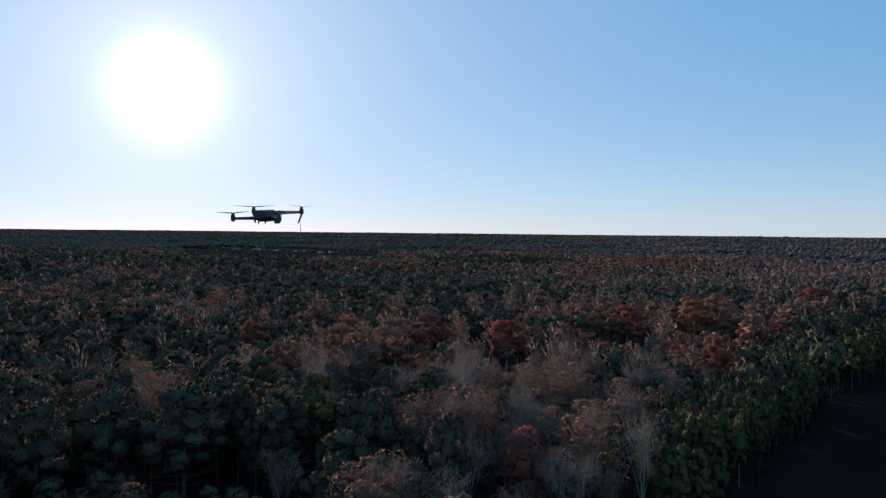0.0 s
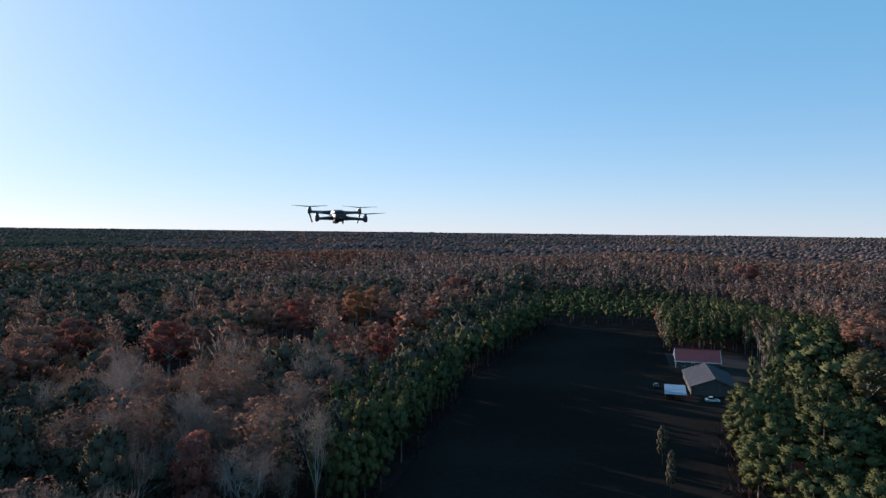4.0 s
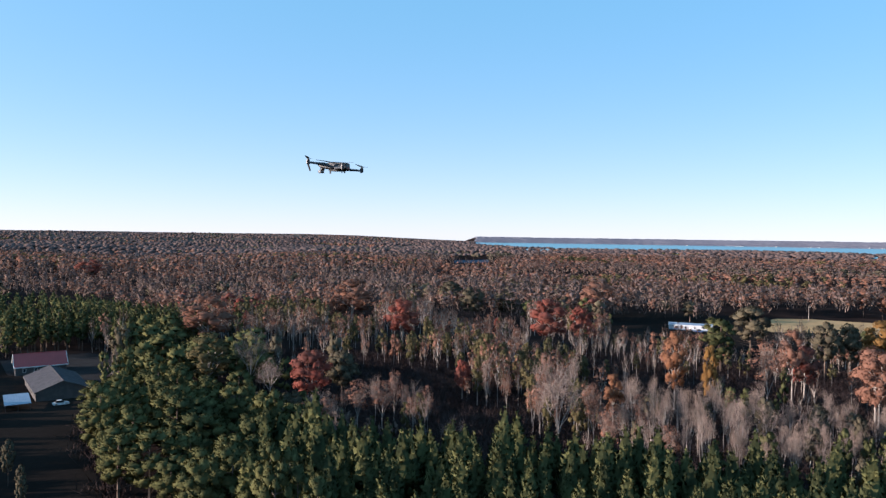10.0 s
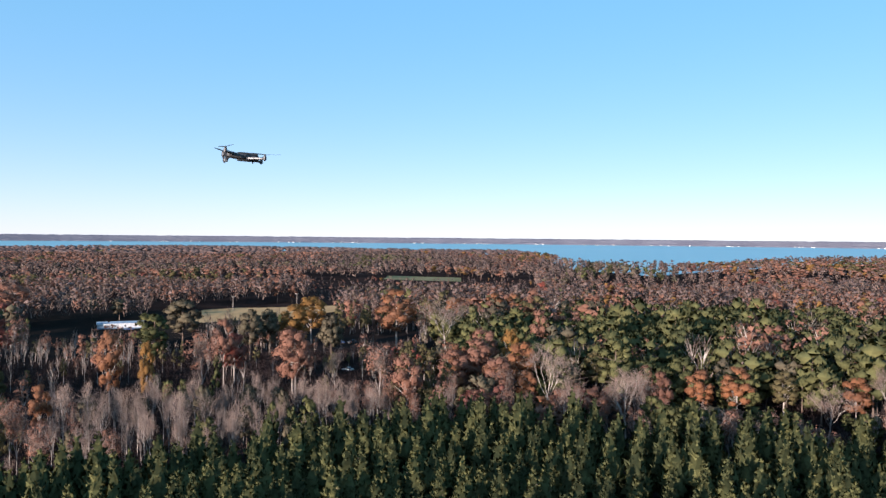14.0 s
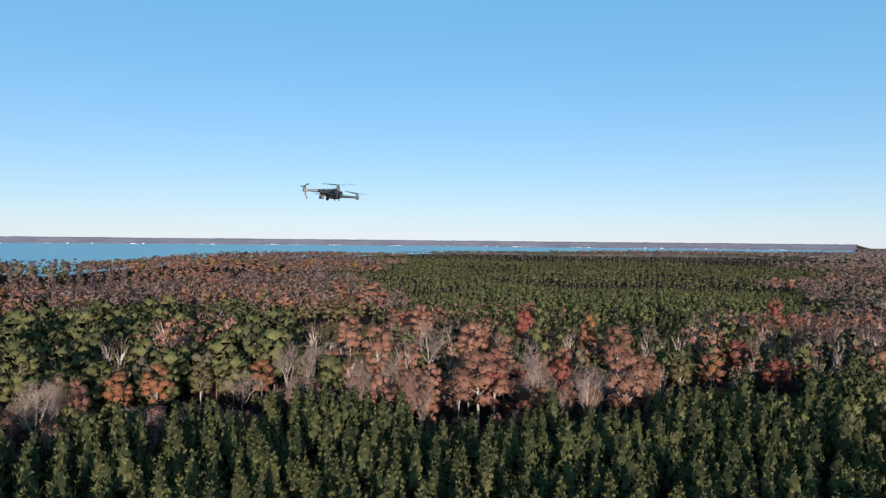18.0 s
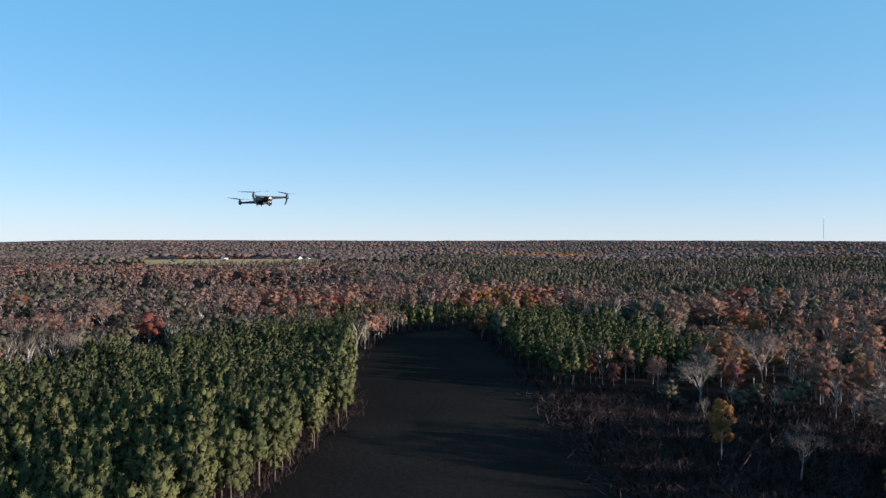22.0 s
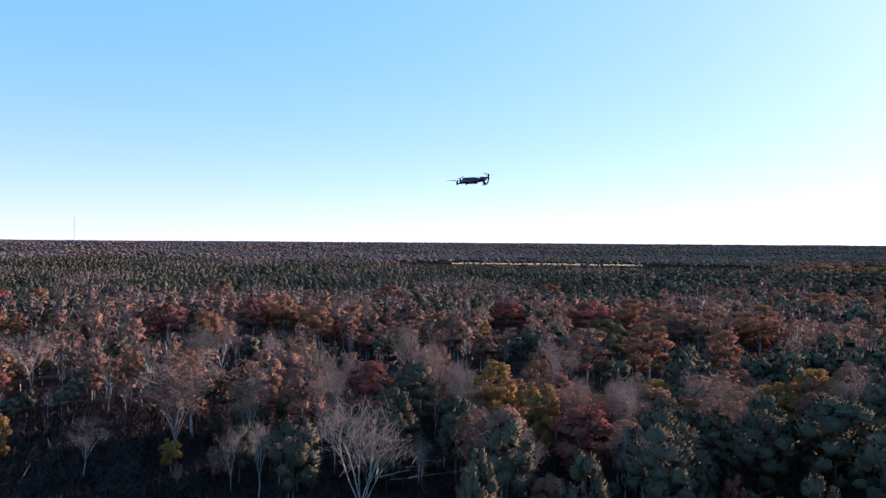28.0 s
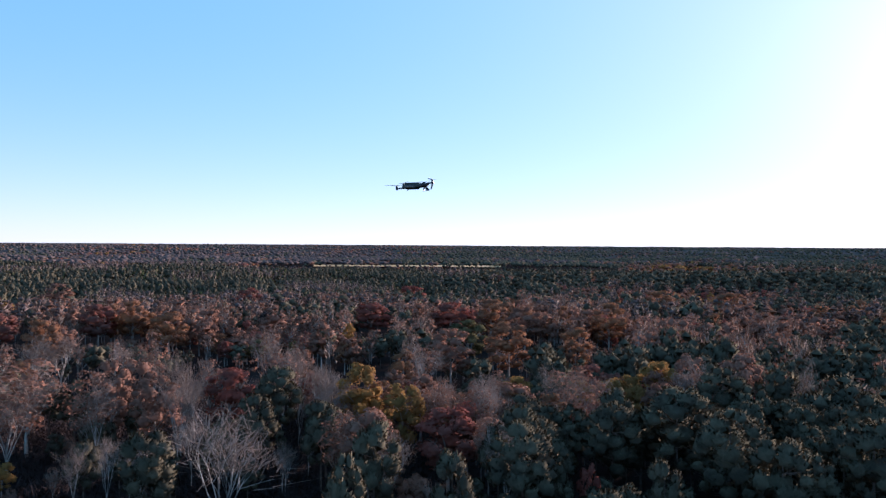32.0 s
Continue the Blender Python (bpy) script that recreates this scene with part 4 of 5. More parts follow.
STANDOUT_C = [
    ("bare", -251, 12, 1.07, 1.13), ("russet", -198, 6, 1.28, 0.92), ("red", -389, 8, 1.44, 1.55), ("thin_russet", -179, 1, 1.22, 1.14), ("russet", -564, -13, 1.28, 1.84),
    ("bare", -284, -7, 1.07, 1.78), ("orange", -343, -15, 1.21, 1.52), ("bare", -280, -14, 1.07, 2.00), ("thin_russet", -203, -13, 1.22, 2.00), ("thin_russet", -183, -16, 1.28, 1.81),
    ("red", -388, -35, 1.44, 1.55), ("ochre", -170, -16, 0.53, 1.20), ("orange", -253, -35, 1.0, 0.95), ("orange", -245, -17, 0.98, 1.1), ("bare", -174, -35, 0.63, 1.39),
    ("bare", -270, -68, 0.98, 2.1), ("orange", -477, -117, 1.21, 1.45), ("red", -513, -150, 1.44, 2.00), ("red", -246, -72, 0.92, 0.86), ("ochre", -178, -54, 0.92, 0.85),
    ("bare", -234, -79, 0.80, 2.0), ("thin_russet", -418, -142, 1.15, 1.83), ("thin_russet", -242, -97, 0.62, 1.50), ("red", -252, -103, 0.78, 0.9), ("red", -240, -113, 0.66, 0.9), ("red", -641, -275, 1.36, 1.46),
]
STANDOUT_D = [
    ("red", -243, -124, 0.66, 0.95), ("red", -176, -328, 1.28, 1.39), ("thin_russet", -181, -386, 1.09, 1.49), ("bare", -121, -286, 0.95, 1.25), ("orange", -179, -496, 1.14, 1.64),
    ("red", -54, -265, 0.98, 1.59), ("red", -92, -470, 1.28, 0.89), ("bare", -55, -312, 0.78, 1.16), ("red", -46, -303, 1.05, 1.12), ("orange", -33, -270, 0.87, 1.68),
    ("olive", -21, -252, 0.83, 1.36), ("russet", -3, -205, 1.21, 1.14), ("russet", 0, -270, 1.28, 1.06), ("bare", 7, -196, 0.95, 1.19), ("orange", 12, -293, 1.28, 0.72),
    ("red", 18, -241, 1.05, 0.89), ("bare", 21, -196, 1.19, 1.11), ("red", 43, -334, 1.44, 0.89), ("red", 36, -210, 1.28, 0.80), ("red", 41, -226, 1.05, 1.47),
    ("russet", 39, -200, 1.14, 1.66), ("russet", 55, -278, 1.21, 0.89), ("russet", 55, -266, 1.28, 1.07), ("russet", 46, -219, 0.93, 1.62),
]
STANDOUT_E = [
    ("thin_russet", 45, -201, 0.84, 2.00), ("bare", 68, -248, 1.07, 1.61), ("russet", 93, -328, 1.21, 1.18), ("bare", 68, -205, 0.95, 0.88), ("russet", 90, -256, 1.21, 1.13),
    ("russet", 177, -492, 1.28, 2.00), ("russet", 111, -281, 1.21, 1.05), ("russet", 214, -516, 1.28, 2.00), ("bare", 107, -234, 0.78, 1.58), ("bare", 92, -198, 0.95, 0.88),
    ("bare", 108, -215, 0.95, 1.21), ("orange", 112, -206, 0.81, 1.17), ("bare", 108, -186, 0.73, 1.70), ("olive", 128, -196, 0.83, 2.00), ("orange", 133, -181, 0.87, 1.27),
    ("red", 351, -441, 1.28, 1.26), ("orange", 140, -173, 0.87, 1.15), ("russet", 141, -158, 0.87, 0.82), ("bare", 135, -138, 0.95, 1.37), ("olive", 177, -166, 0.90, 1.52),
    ("russet", 231, -184, 1.28, 0.77), ("orange", 172, -133, 0.81, 0.97), ("orange", 184, -140, 1.14, 1.09), ("ochre", 200, -147, 1.36, 0.67),
]
STANDOUT_F = [
    ("bare", 277, -166, 1.31, 1.88), ("russet", 176, -93, 1.14, 0.88), ("orange", 306, -155, 1.49, 1.54), ("thin_russet", 200, -96, 1.02, 1.25), ("bare", 229, -92, 0.73, 1.30),
    ("dark_pine", 290, -115, 1.09, 1.72), ("dark_pine", 281, -111, 1.15, 0.90), ("ochre", 338, -123, 1.36, 1.45), ("ochre", 312, -106, 1.36, 1.33), ("russet", 226, -77, 1.35, 0.89),
    ("russet", 232, -78, 1.28, 1.13), ("dark_pine", 309, -93, 1.21, 0.91), ("dark_pine", 304, -83, 1.21, 1.11), ("red", 259, -65, 1.28, 1.00), ("russet", 254, -60, 1.28, 0.77),
    ("thin_russet", 237, -49, 1.15, 1.21), ("dark_pine", 352, -64, 1.21, 1.76), ("big_pine", 309, -45, 1.39, 1.50), ("ochre", 230, -31, 1.28, 0.45), ("orange", 234, -21, 1.35, 0.70),
    ("orange", 205, -2, 0.81, 0.80), ("russet", 489, 9, 1.49, 1.64), ("red", 352, 14, 1.44, 0.94), ("bare", 174, 12, 1.07, 1.57),
]
STANDOUT_G = [
    ("red", 335, 28, 1.52, 1.48), ("dark_pine", 452, 66, 1.15, 2.00), ("dark_pine", 431, 84, 1.21, 1.54), ("red", 228, 47, 0.91, 0.74), ("dark_pine", 479, 109, 1.21, 1.72),
    ("red", 334, 100, 1.52, 1.32), ("thin_russet", 186, 61, 0.67, 1.68), ("thin_russet", 185, 68, 0.67, 1.41), ("russet", 407, 154, 1.42, 2.00), ("dark_pine", 216, 85, 0.96, 1.25),
    ("red", 201, 89, 1.28, 1.24), ("bare", 202, 103, 0.73, 1.79), ("bare", 209, 115, 1.07, 1.07), ("olive", 206, 128, 1.17, 1.62), ("russet", 288, 179, 1.28, 1.99),
    ("red", 594, 498, 1.60, 2.00), ("red", 247, 467, 1.44, 2.00), ("russet", 139, 340, 1.28, 1.19), ("red", 93, 230, 1.36, 0.87), ("orange", 151, 382, 1.28, 1.71),
    ("orange", 99, 257, 0.93, 0.79), ("orange", 134, 372, 1.28, 1.10), ("orange", 127, 353, 1.28, 1.30), ("orange", 136, 384, 1.28, 1.13),
]
STANDOUT_H = [
    ("red", 86, 324, 1.36, 1.41), ("red", 16, 124, 1.36, 0.80), ("red", 26, 272, 1.44, 1.45), ("dark_pine", 2, 127, 1.28, 0.69),
]
SPECIAL = STANDOUT_A + STANDOUT_B + STANDOUT_C + STANDOUT_D + STANDOUT_E + STANDOUT_F + STANDOUT_G + STANDOUT_H
sx, sy, sb = (np.array([row[k] for row in SPECIAL], float) for k in (1, 2, 4))
sb = sb * np.array([row[3] for row in SPECIAL])
for i, (key, x, y, size, broad) in enumerate(SPECIAL):
    tree(key, x, y, 47.0 * i % 360, size, min(broad, 1.3) if key != "bare" and size < 1.1 and math.hypot(x, y) < 330 else broad, i)


for x, y, size in ((121, 123, 0.55), (116, 115, 0.38), (109, 108, 0.42)):
    tree("dark_pine", x, y, 40 * size, size, 0.62, 1)


def spared(x, y):
    """Places not crowded by the trees that stand out."""
    gap = np.hypot(x[:, None] - sx, y[:, None] - sy) - 4.6 * sb
    return gap.min(1) > 0


# near woods: planted rows and hardwoods
BROAD, DENSE = ("west", "north_red", "southeast"), ("northwest", "north", "dim")
px, py = stand(5.1, 40, 430, 0.30)
pk, pz = species(px, py)
keep = (pk >= 0) & (pz == "pines") & spared(px, py) & (rng.uniform(0, 1, len(px)) > 0.07)
px, py, pk = px[keep], py[keep], pk[keep]
rimmed = inside(FIELD, px + 8, py) | inside(FIELD, px - 8, py) | inside(FIELD, px, py + 8) | inside(FIELD, px, py - 8)
pk[inside(BELT, px, py) & (rng.uniform(0, 1, len(px)) < 0.6)] = 2
pk[rimmed & ~inside(WEST_PINES, px, py) & (rng.uniform(0, 1, len(px)) < 0.94)] = 1
hx, hy = stand(6.3, 40, 430, 0.42)
hk, hz = species(hx, hy)
keep = (hk >= 0) & (hz != "pines") & ~np.isin(hz, BROAD + DENSE) & spared(hx, hy) & ((hz != "clump") | (rng.uniform(0, 1, len(hx)) < 0.74))
hx, hy, hk, hz = hx[keep], hy[keep], hk[keep], hz[keep]
bx, by = stand(7.8, 40, 430, 0.44)
bk, bz = species(bx, by)
keep = (bk >= 0) & np.isin(bz, BROAD) & spared(bx, by) & (rng.uniform(0, 1, len(bx)) > np.where(bz == "southeast", 0.05, 0.08))
bx, by, bk, bz = bx[keep], by[keep], bk[keep], bz[keep]
dx, dy = stand(7.6, 40, 430, 0.44)
dk, dz = species(dx, dy)
keep = (dk >= 0) & np.isin(dz, DENSE) & spared(dx, dy)
close = len(bx)
bx, by, bk = np.r_[bx, dx[keep]], np.r_[by, dy[keep]], np.r_[bk, dk[keep]]
nx, ny, nk = np.r_[px, hx, bx], np.r_[py, hy, by], np.r_[pk, hk, bk]
nb = np.r_[np.where(pk == 2, 0.75, np.where(pk == 1, 0.82, 1.05)), rng.uniform(0.82, 1.2, len(hx)) * np.where(hz == "east", 0.70, np.where(hz == "clump", 1.34, np.where(hz == "thicket", 1.9, 1.0))), rng.uniform(0.92, 1.32, len(bx)) * np.r_[np.where(bz == "southeast", 1.12, 1.0), np.ones(len(bx) - close)]]
low = sector(np.degrees(np.arctan2(-hx, hy)), np.hypot(hx, hy), -58, -126, 0, 372)
dip = sector(np.degrees(np.arctan2(-hx, hy)), np.hypot(hx, hy), -88, -117, 214, 330)
nt = np.r_[np.where(pk == 1, 0.9, 1.0), np.where(low, rng.uniform(0.6, 0.9, len(hx)) * np.where(dip, 0.78, 1.0), np.where(hz == "rim", rng.uniform(0.62, 0.86, len(hx)), np.where(hz == "thicket", 0.30, np.where(hz == "clump", 0.83, 0.92)))), rng.uniform(0.74, 1.16, len(bx))]
reach = np.hypot(nx, ny)
rise = np.where(nk <= 1, 0.86 + 0.24 * patch(nx, ny, 40, 2) + 0.10 * patch(nx, ny, 9, 3), canopy(nx, ny))
nt, nb = nt * rise, nb / np.sqrt(rise)
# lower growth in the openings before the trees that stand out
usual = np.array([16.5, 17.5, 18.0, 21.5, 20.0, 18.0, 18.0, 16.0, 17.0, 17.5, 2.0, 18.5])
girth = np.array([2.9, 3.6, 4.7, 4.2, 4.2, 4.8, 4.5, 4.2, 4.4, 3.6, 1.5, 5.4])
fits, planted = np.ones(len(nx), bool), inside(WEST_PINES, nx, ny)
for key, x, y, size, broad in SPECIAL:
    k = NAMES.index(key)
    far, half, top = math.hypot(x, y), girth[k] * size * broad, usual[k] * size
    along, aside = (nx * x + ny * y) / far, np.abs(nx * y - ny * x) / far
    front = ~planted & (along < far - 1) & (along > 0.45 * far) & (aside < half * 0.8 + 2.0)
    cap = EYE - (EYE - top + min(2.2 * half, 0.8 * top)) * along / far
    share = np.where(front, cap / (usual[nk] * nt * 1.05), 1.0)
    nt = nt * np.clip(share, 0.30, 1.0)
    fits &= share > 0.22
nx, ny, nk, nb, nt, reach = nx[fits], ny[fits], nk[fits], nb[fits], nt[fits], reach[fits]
single = np.zeros(len(nx), bool)
for k, key in enumerate(NAMES):
    rows = np.where((nk == k) & (reach > 90))[0]
    rows = rows[np.argsort(reach[rows])][:{"pine": 290, "big_pine": 260, "dark_pine": 240, "bare": 260, "thin_russet": 210, "russet": 190}.get(key, 110)]
    single[rows] = True
for i in np.where(single)[0]:
    tree(NAMES[nk[i]], float(nx[i]), float(ny[i]), float(rng.uniform(0, 360)), float(rng.uniform(0.80, 1.12) * nt[i]), float(nb[i]), int(rng.integers(0, 6)))
green = np.isin(nk, [0, 1, 2])
for r0, r1, lod in ((0, 68, 2), (68, 215, 1), (215, 430, 2)):
    rows = ~single & (reach >= r0) & (reach < r1)
    for pick, name, label in ((rows & green, "pine_wood", "dense rows of dark green pines"), (rows & ~green, "hardwood_wood", "bare and russet autumn hardwoods")):
        plant(nx[pick], ny[pick], nk[pick], nb[pick], nt[pick], lod, name, label, "woodland")
# brush under the bare woods
ux, uy = stand(4.4, 60, 430, 0.45)
uaz = np.degrees(np.arctan2(-ux, uy))
keep = (sector(uaz, np.hypot(ux, uy), 122, 62, 96, 260) | sector(uaz, np.hypot(ux, uy), -55, -124, 150, 335) | sector(uaz, np.hypot(ux, uy), -124, -196, 160, 300)) & ~inside(PLANTATION, ux, uy) & ~inside(FIELD, ux, uy) & ~inside(CLUMP, ux, uy) & ~inside(YARD, ux, uy)
edge = [inside(FIELD, ux + a, uy + b) for a, b in ((7, 0), (-7, 0), (0, 7), (0, -7))]
keep |= (edge[0] | edge[1] | edge[2] | edge[3]) & ~inside(FIELD, ux, uy) & ~inside(YARD, ux, uy)
ux, uy = ux[keep], uy[keep]
uk = np.full(len(ux), NAMES.index("brush"))
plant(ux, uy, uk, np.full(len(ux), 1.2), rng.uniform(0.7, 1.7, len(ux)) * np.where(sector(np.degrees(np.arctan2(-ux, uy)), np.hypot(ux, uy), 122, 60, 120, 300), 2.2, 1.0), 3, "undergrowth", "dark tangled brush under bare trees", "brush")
# middle woods
for step, r0, r1, lod in ((11.5, 430, 780, 3), (16.0, 780, 1450, 4), (20.0, 1450, 2200, 5), (26.0, 2200, 3000, 5), (34.0, 3000, 4300, 5)):
    x, y = stand(step, r0, r1, 0.42)
    k, z = species(x, y)
    if lod < 5:
        rx, ry = stand((7.6, 11.5)[lod - 3], r0, r1, 0.3)
        rk, rz = species(rx, ry)
        x, y, z, k = np.r_[x[z != "pines"], rx[rz == "pines"]], np.r_[y[z != "pines"], ry[rz == "pines"]], np.r_[z[z != "pines"], rz[rz == "pines"]], np.r_[k[z != "pines"], rk[rz == "pines"]]
    x, y, z, k = x[k >= 0], y[k >= 0], z[k >= 0], k[k >= 0]
    az, r = np.degrees(np.arctan2(-x, y)), np.hypot(x, y)
    young = np.where(sector(az, r, 80, 49, 1150, 1620) | sector(az, r, 157, 133, 1050, 1500), 0.42, 1.0)
    young = np.where(sector(az, r, -76.5, -81, 1000, 1340) | sector(az, r, 20, 5, 1250, 1850), 0.36, young)
    young = np.where(sector(az, r, -110, -128, 560, 850), 0.28, young)
    bare = (z == "pines") & sector(az, r, 142, 58, 500, 1150) & (patch(x, y, 90, 1) < 0.3)
    k[bare] = 3
    plant(x, y, k, np.where(k == 0, 1.1, np.where(z == "pines", 0.70, rng.uniform(1.0, 1.5, len(x))) / np.sqrt(canopy(x, y))), np.where(k == 0, 0.9, 1.0) * canopy(x, y) * young, lod, "distant_forest", "endless autumn forest of russet hardwoods and pines", "forest")


def far_canopy(name, r0, r1, step, mat, label, rise):
    """The unbroken top of woods too far off to tell trees apart."""
    ring, turn = np.arange(r0, r1 + 1, step), np.radians(np.arange(0, 360, 0.3))
    a = turn[None] + rng.uniform(-0.4, 0.4, (len(ring), len(turn))) * radians(0.3)
    r = ring[:, None] + rng.uniform(-0.4, 0.4, a.shape) * step
    x, y = (np.sin(a) * r).ravel(), (np.cos(a) * r).ravel()
    z = land(x, y) + rise(np.hypot(x, y)) * rng.uniform(0.45, 1.1, len(x)) * (0.75 + 0.5 * patch(x, y, 190, 2))
    n, m = len(ring), len(turn)
    i, j = np.meshgrid(np.arange(n - 1), np.arange(m), indexing="ij")
    i, j = i.ravel(), j.ravel()
    quads = np.c_[i * m + j, i * m + (j + 1) % m, (i + 1) * m + (j + 1) % m, (i + 1) * m + j]
    mx, my = x[quads].mean(1), y[quads].mean(1)
    az, far = np.degrees(np.arctan2(-mx, my)), np.hypot(mx, my)
    wet = far > shore(az) - 40
    keep = ((far > BANK - 10) & (shore(az) < 5000)) if mat == "haze_twig" else ~wet & ~is_open(mx, my)
    mesh = bpy.data.meshes.new(name)
    mesh.from_pydata(np.c_[x, y, z].tolist(), [], quads[keep][:, ::-1].tolist())
    mesh.materials.append(M[mat])
    tagged(new(name, mesh), label, "forest", kind="stuff")


far_canopy("far_forest", 2030, 4985, 24, "far_woods", "far rolling woods of grey-brown hardwoods and dark pines", lambda r: 9 * smooth((r - 2030) / 25) * (1 - 0.3 * smooth((r - 3600) / 900)))
far_canopy("far_bank_woods", 4838, 4990, 9, "haze_twig", "leafless woods along the far river bank, haze in their pale grey", lambda r: 5.0 + 0 * r)


# ---- the hovering quadcopter ----
def oval(w, h, y, z, k=16, p=0.62):
    """A rounded-box ring across the body at y."""
    out = []
    for i in range(k):
        a = 2 * math.pi * i / k
        c, s = math.cos(a), math.sin(a)
        out.append((w / 2 * math.copysign(abs(c) ** p, c), y, z + h / 2 * math.copysign(abs(s) ** p, s)))
    return out


def quadcopter(at, heading):
    base = root("quadcopter", at, heading, "dark grey folding quadcopter hovering in the air", "drone")
    base.matrix_basis = pose(*at, 3.0, 0, heading)
    bm = loft(bmesh.new(), [oval(w, h, y, z) for y, w, h, z in ((-0.098, 0.036, 0.020, -0.004), (-0.094, 0.052, 0.030, -0.004), (-0.070, 0.062, 0.037, -0.003), (-0.02, 0.067, 0.040, -0.002),
                                                               (0.040, 0.065, 0.039, 0.000), (0.080, 0.056, 0.034, 0.002), (0.098, 0.042, 0.026, 0.003), (0.104, 0.030, 0.017, 0.004))])
    body = part("body", bm, "shell", base, "dark grey moulded plastic hull")
    part("battery", loft(bmesh.new(), [oval(w, h, y, 0.012) for y, w, h in ((-0.094, 0.040, 0.018), (-0.085, 0.056, 0.026), (0.0, 0.060, 0.028), (0.030, 0.056, 0.024), (0.036, 0.036, 0.012))]), "shell_black", body)
    part("side_vent", boxed(-0.0372, 0.0372, -0.055, 0.015, -0.014, 0.000, 0.002), "shell_black", body)
    part("belly_sensor", boxed(-0.020, 0.020, -0.06, 0.03, -0.029, -0.020, 0.003), "shell_black", body)
    bm = bmesh.new()
    for sx_ in (-0.016, 0.016):
        rod(bm, (sx_, -0.066, -0.020), (sx_, -0.064, -0.038), 0.004, 0.003)
    part("rear_stand", bm, "shell_black", body)
    for side in (-1, 1):
        bm = rod(bmesh.new(), (side * 0.016, 0.104, 0.006), (side * 0.016, 0.109, 0.006), 0.007, 0.006, 12)
        part("front_sensor", bm, "lens", body)
    part("status_light", boxed(-0.004, 0.004, -0.1005, -0.096, -0.009, -0.006, 0.001), "signal", body, "small red status light")
    gimbal = part("gimbal", box(boxed(-0.015, 0.015, 0.078, 0.094, -0.024, -0.014, 0.002), 0.012, 0.017, 0.084, 0.102, -0.042, -0.018, 0.001), "shell_black", base)
    part("camera_head", boxed(-0.011, 0.011, 0.088, 0.110, -0.043, -0.024, 0.004), "silver", gimbal, "grey camera head under the nose")
    part("camera_lens", rod(bmesh.new(), (0, 0.109, -0.034), (0, 0.115, -0.034), 0.007, 0.006, 16), "lens", gimbal)
    spin = [24.0, -38.0, 71.0, 8.0]
    for i, (side, fore) in enumerate(((-1, 1), (1, 1), (-1, -1), (1, -1))):
        if fore > 0:
            a, b = Vector((side * 0.032, 0.062, 0.010)), Vector((side * 0.121, 0.109, 0.012))
        else:
            a, b = Vector((side * 0.034, -0.030, -0.013)), Vector((side * 0.110, -0.126, -0.013))
        d = (b - a).normalized()
        across = Vector((d.y, -d.x, 0))
        rings_ = []
        for t, w, h in ((0.0, 0.024, 0.020), (0.10, 0.024, 0.018), (0.5, 0.020, 0.014), (0.86, 0.017, 0.0125), (1.0, 0.020, 0.013)):
            c = a.lerp(b, t)
            rings_.append([c + across * (w / 2 * u) + Vector((0, 0, h / 2 * v)) for u, v in ((-1, -0.5), (-0.5, -1), (0.5, -1), (1, -0.5), (1, 0.5), (0.5, 1), (-0.5, 1), (-1, 0.5))])
        bm = loft(bmesh.new(), rings_)
        rod(bm, a - Vector((0, 0, 0.010)), a + Vector((0, 0, 0.010)), 0.012, 0.012, 14)
        arm = part("front_arm" if fore > 0 else "rear_arm", bm, "arm", base)
        bm = rod(bmesh.new(), b - Vector((0, 0, 0.009)), b + Vector((0, 0, 0.006)), 0.0105, 0.0105, 20)
        part("motor_mount", bm, "shell", arm)
        bm = rod(bmesh.new(), b + Vector((0, 0, 0.0062)), b + Vector((0, 0, 0.016)), 0.0102, 0.0095, 20)
        rod(bm, b + Vector((0, 0, 0.016)), b + Vector((0, 0, 0.021)), 0.006, 0.0045, 12)
        part("motor", bm, "motor_grey", arm, "dark grey motor bell")
        bm = bmesh.new()
        if fore > 0:
            top = b + Vector((side * 0.002, 0.0, -0.006))
            foot = b + Vector((-side * 0.012, -0.010, -0.052))
            rings_ = []
            for t, w in ((0, 0.008), (0.5, 0.0065), (0.92, 0.006), (1.0, 0.0045)):
                c = top.lerp(foot, t)
                rings_.append([c + Vector((w * 0.55 * u, w * v, 0)) for u, v in ((-1, -0.6), (0, -1), (1, -0.6), (1, 0.6), (0, 1), (-1, 0.6))])
            loft(bm, rings_)
        else:
            rod(bm, b - Vector((0, 0, 0.009)), b - Vector((0, 0, 0.014)), 0.008, 0.005, 12)
        part("landing_leg", bm, "arm", arm)
        hub = b + Vector((0, 0, 0.0225))
        bm = rod(bmesh.new(), hub - Vector((0, 0, 0.002)), hub + Vector((0, 0, 0.004)), 0.009, 0.007, 12)
        for half in (0, 180):
            turn_ = Matrix.Translation(hub) @ Matrix.Rotation(radians(spin[i] + half), 4, "Z")
            rings_ = []
            for t, w, tilt in ((0.004, 0.009, 16), (0.018, 0.016, 15), (0.038, 0.017, 11), (0.068, 0.013, 8), (0.092, 0.008, 6), (0.099, 0.004, 5)):
                c, s = math.cos(radians(tilt)), math.sin(radians(tilt))
                lift = 0.002 + 0.005 * t / 0.084
                rings_.append([turn_ @ Vector((t, u * w / 2 * c - v * 0.0007 * s, lift + u * w / 2 * s + v * 0.0007 * c)) for u, v in ((-1, -0.3), (0, -1), (1, -0.3), (1, 0.3), (0, 1), (-1, 0.3))])
            loft(bm, rings_)
        part("propeller", bm, "blade", arm, "two-bladed dark propeller at rest")
    return base


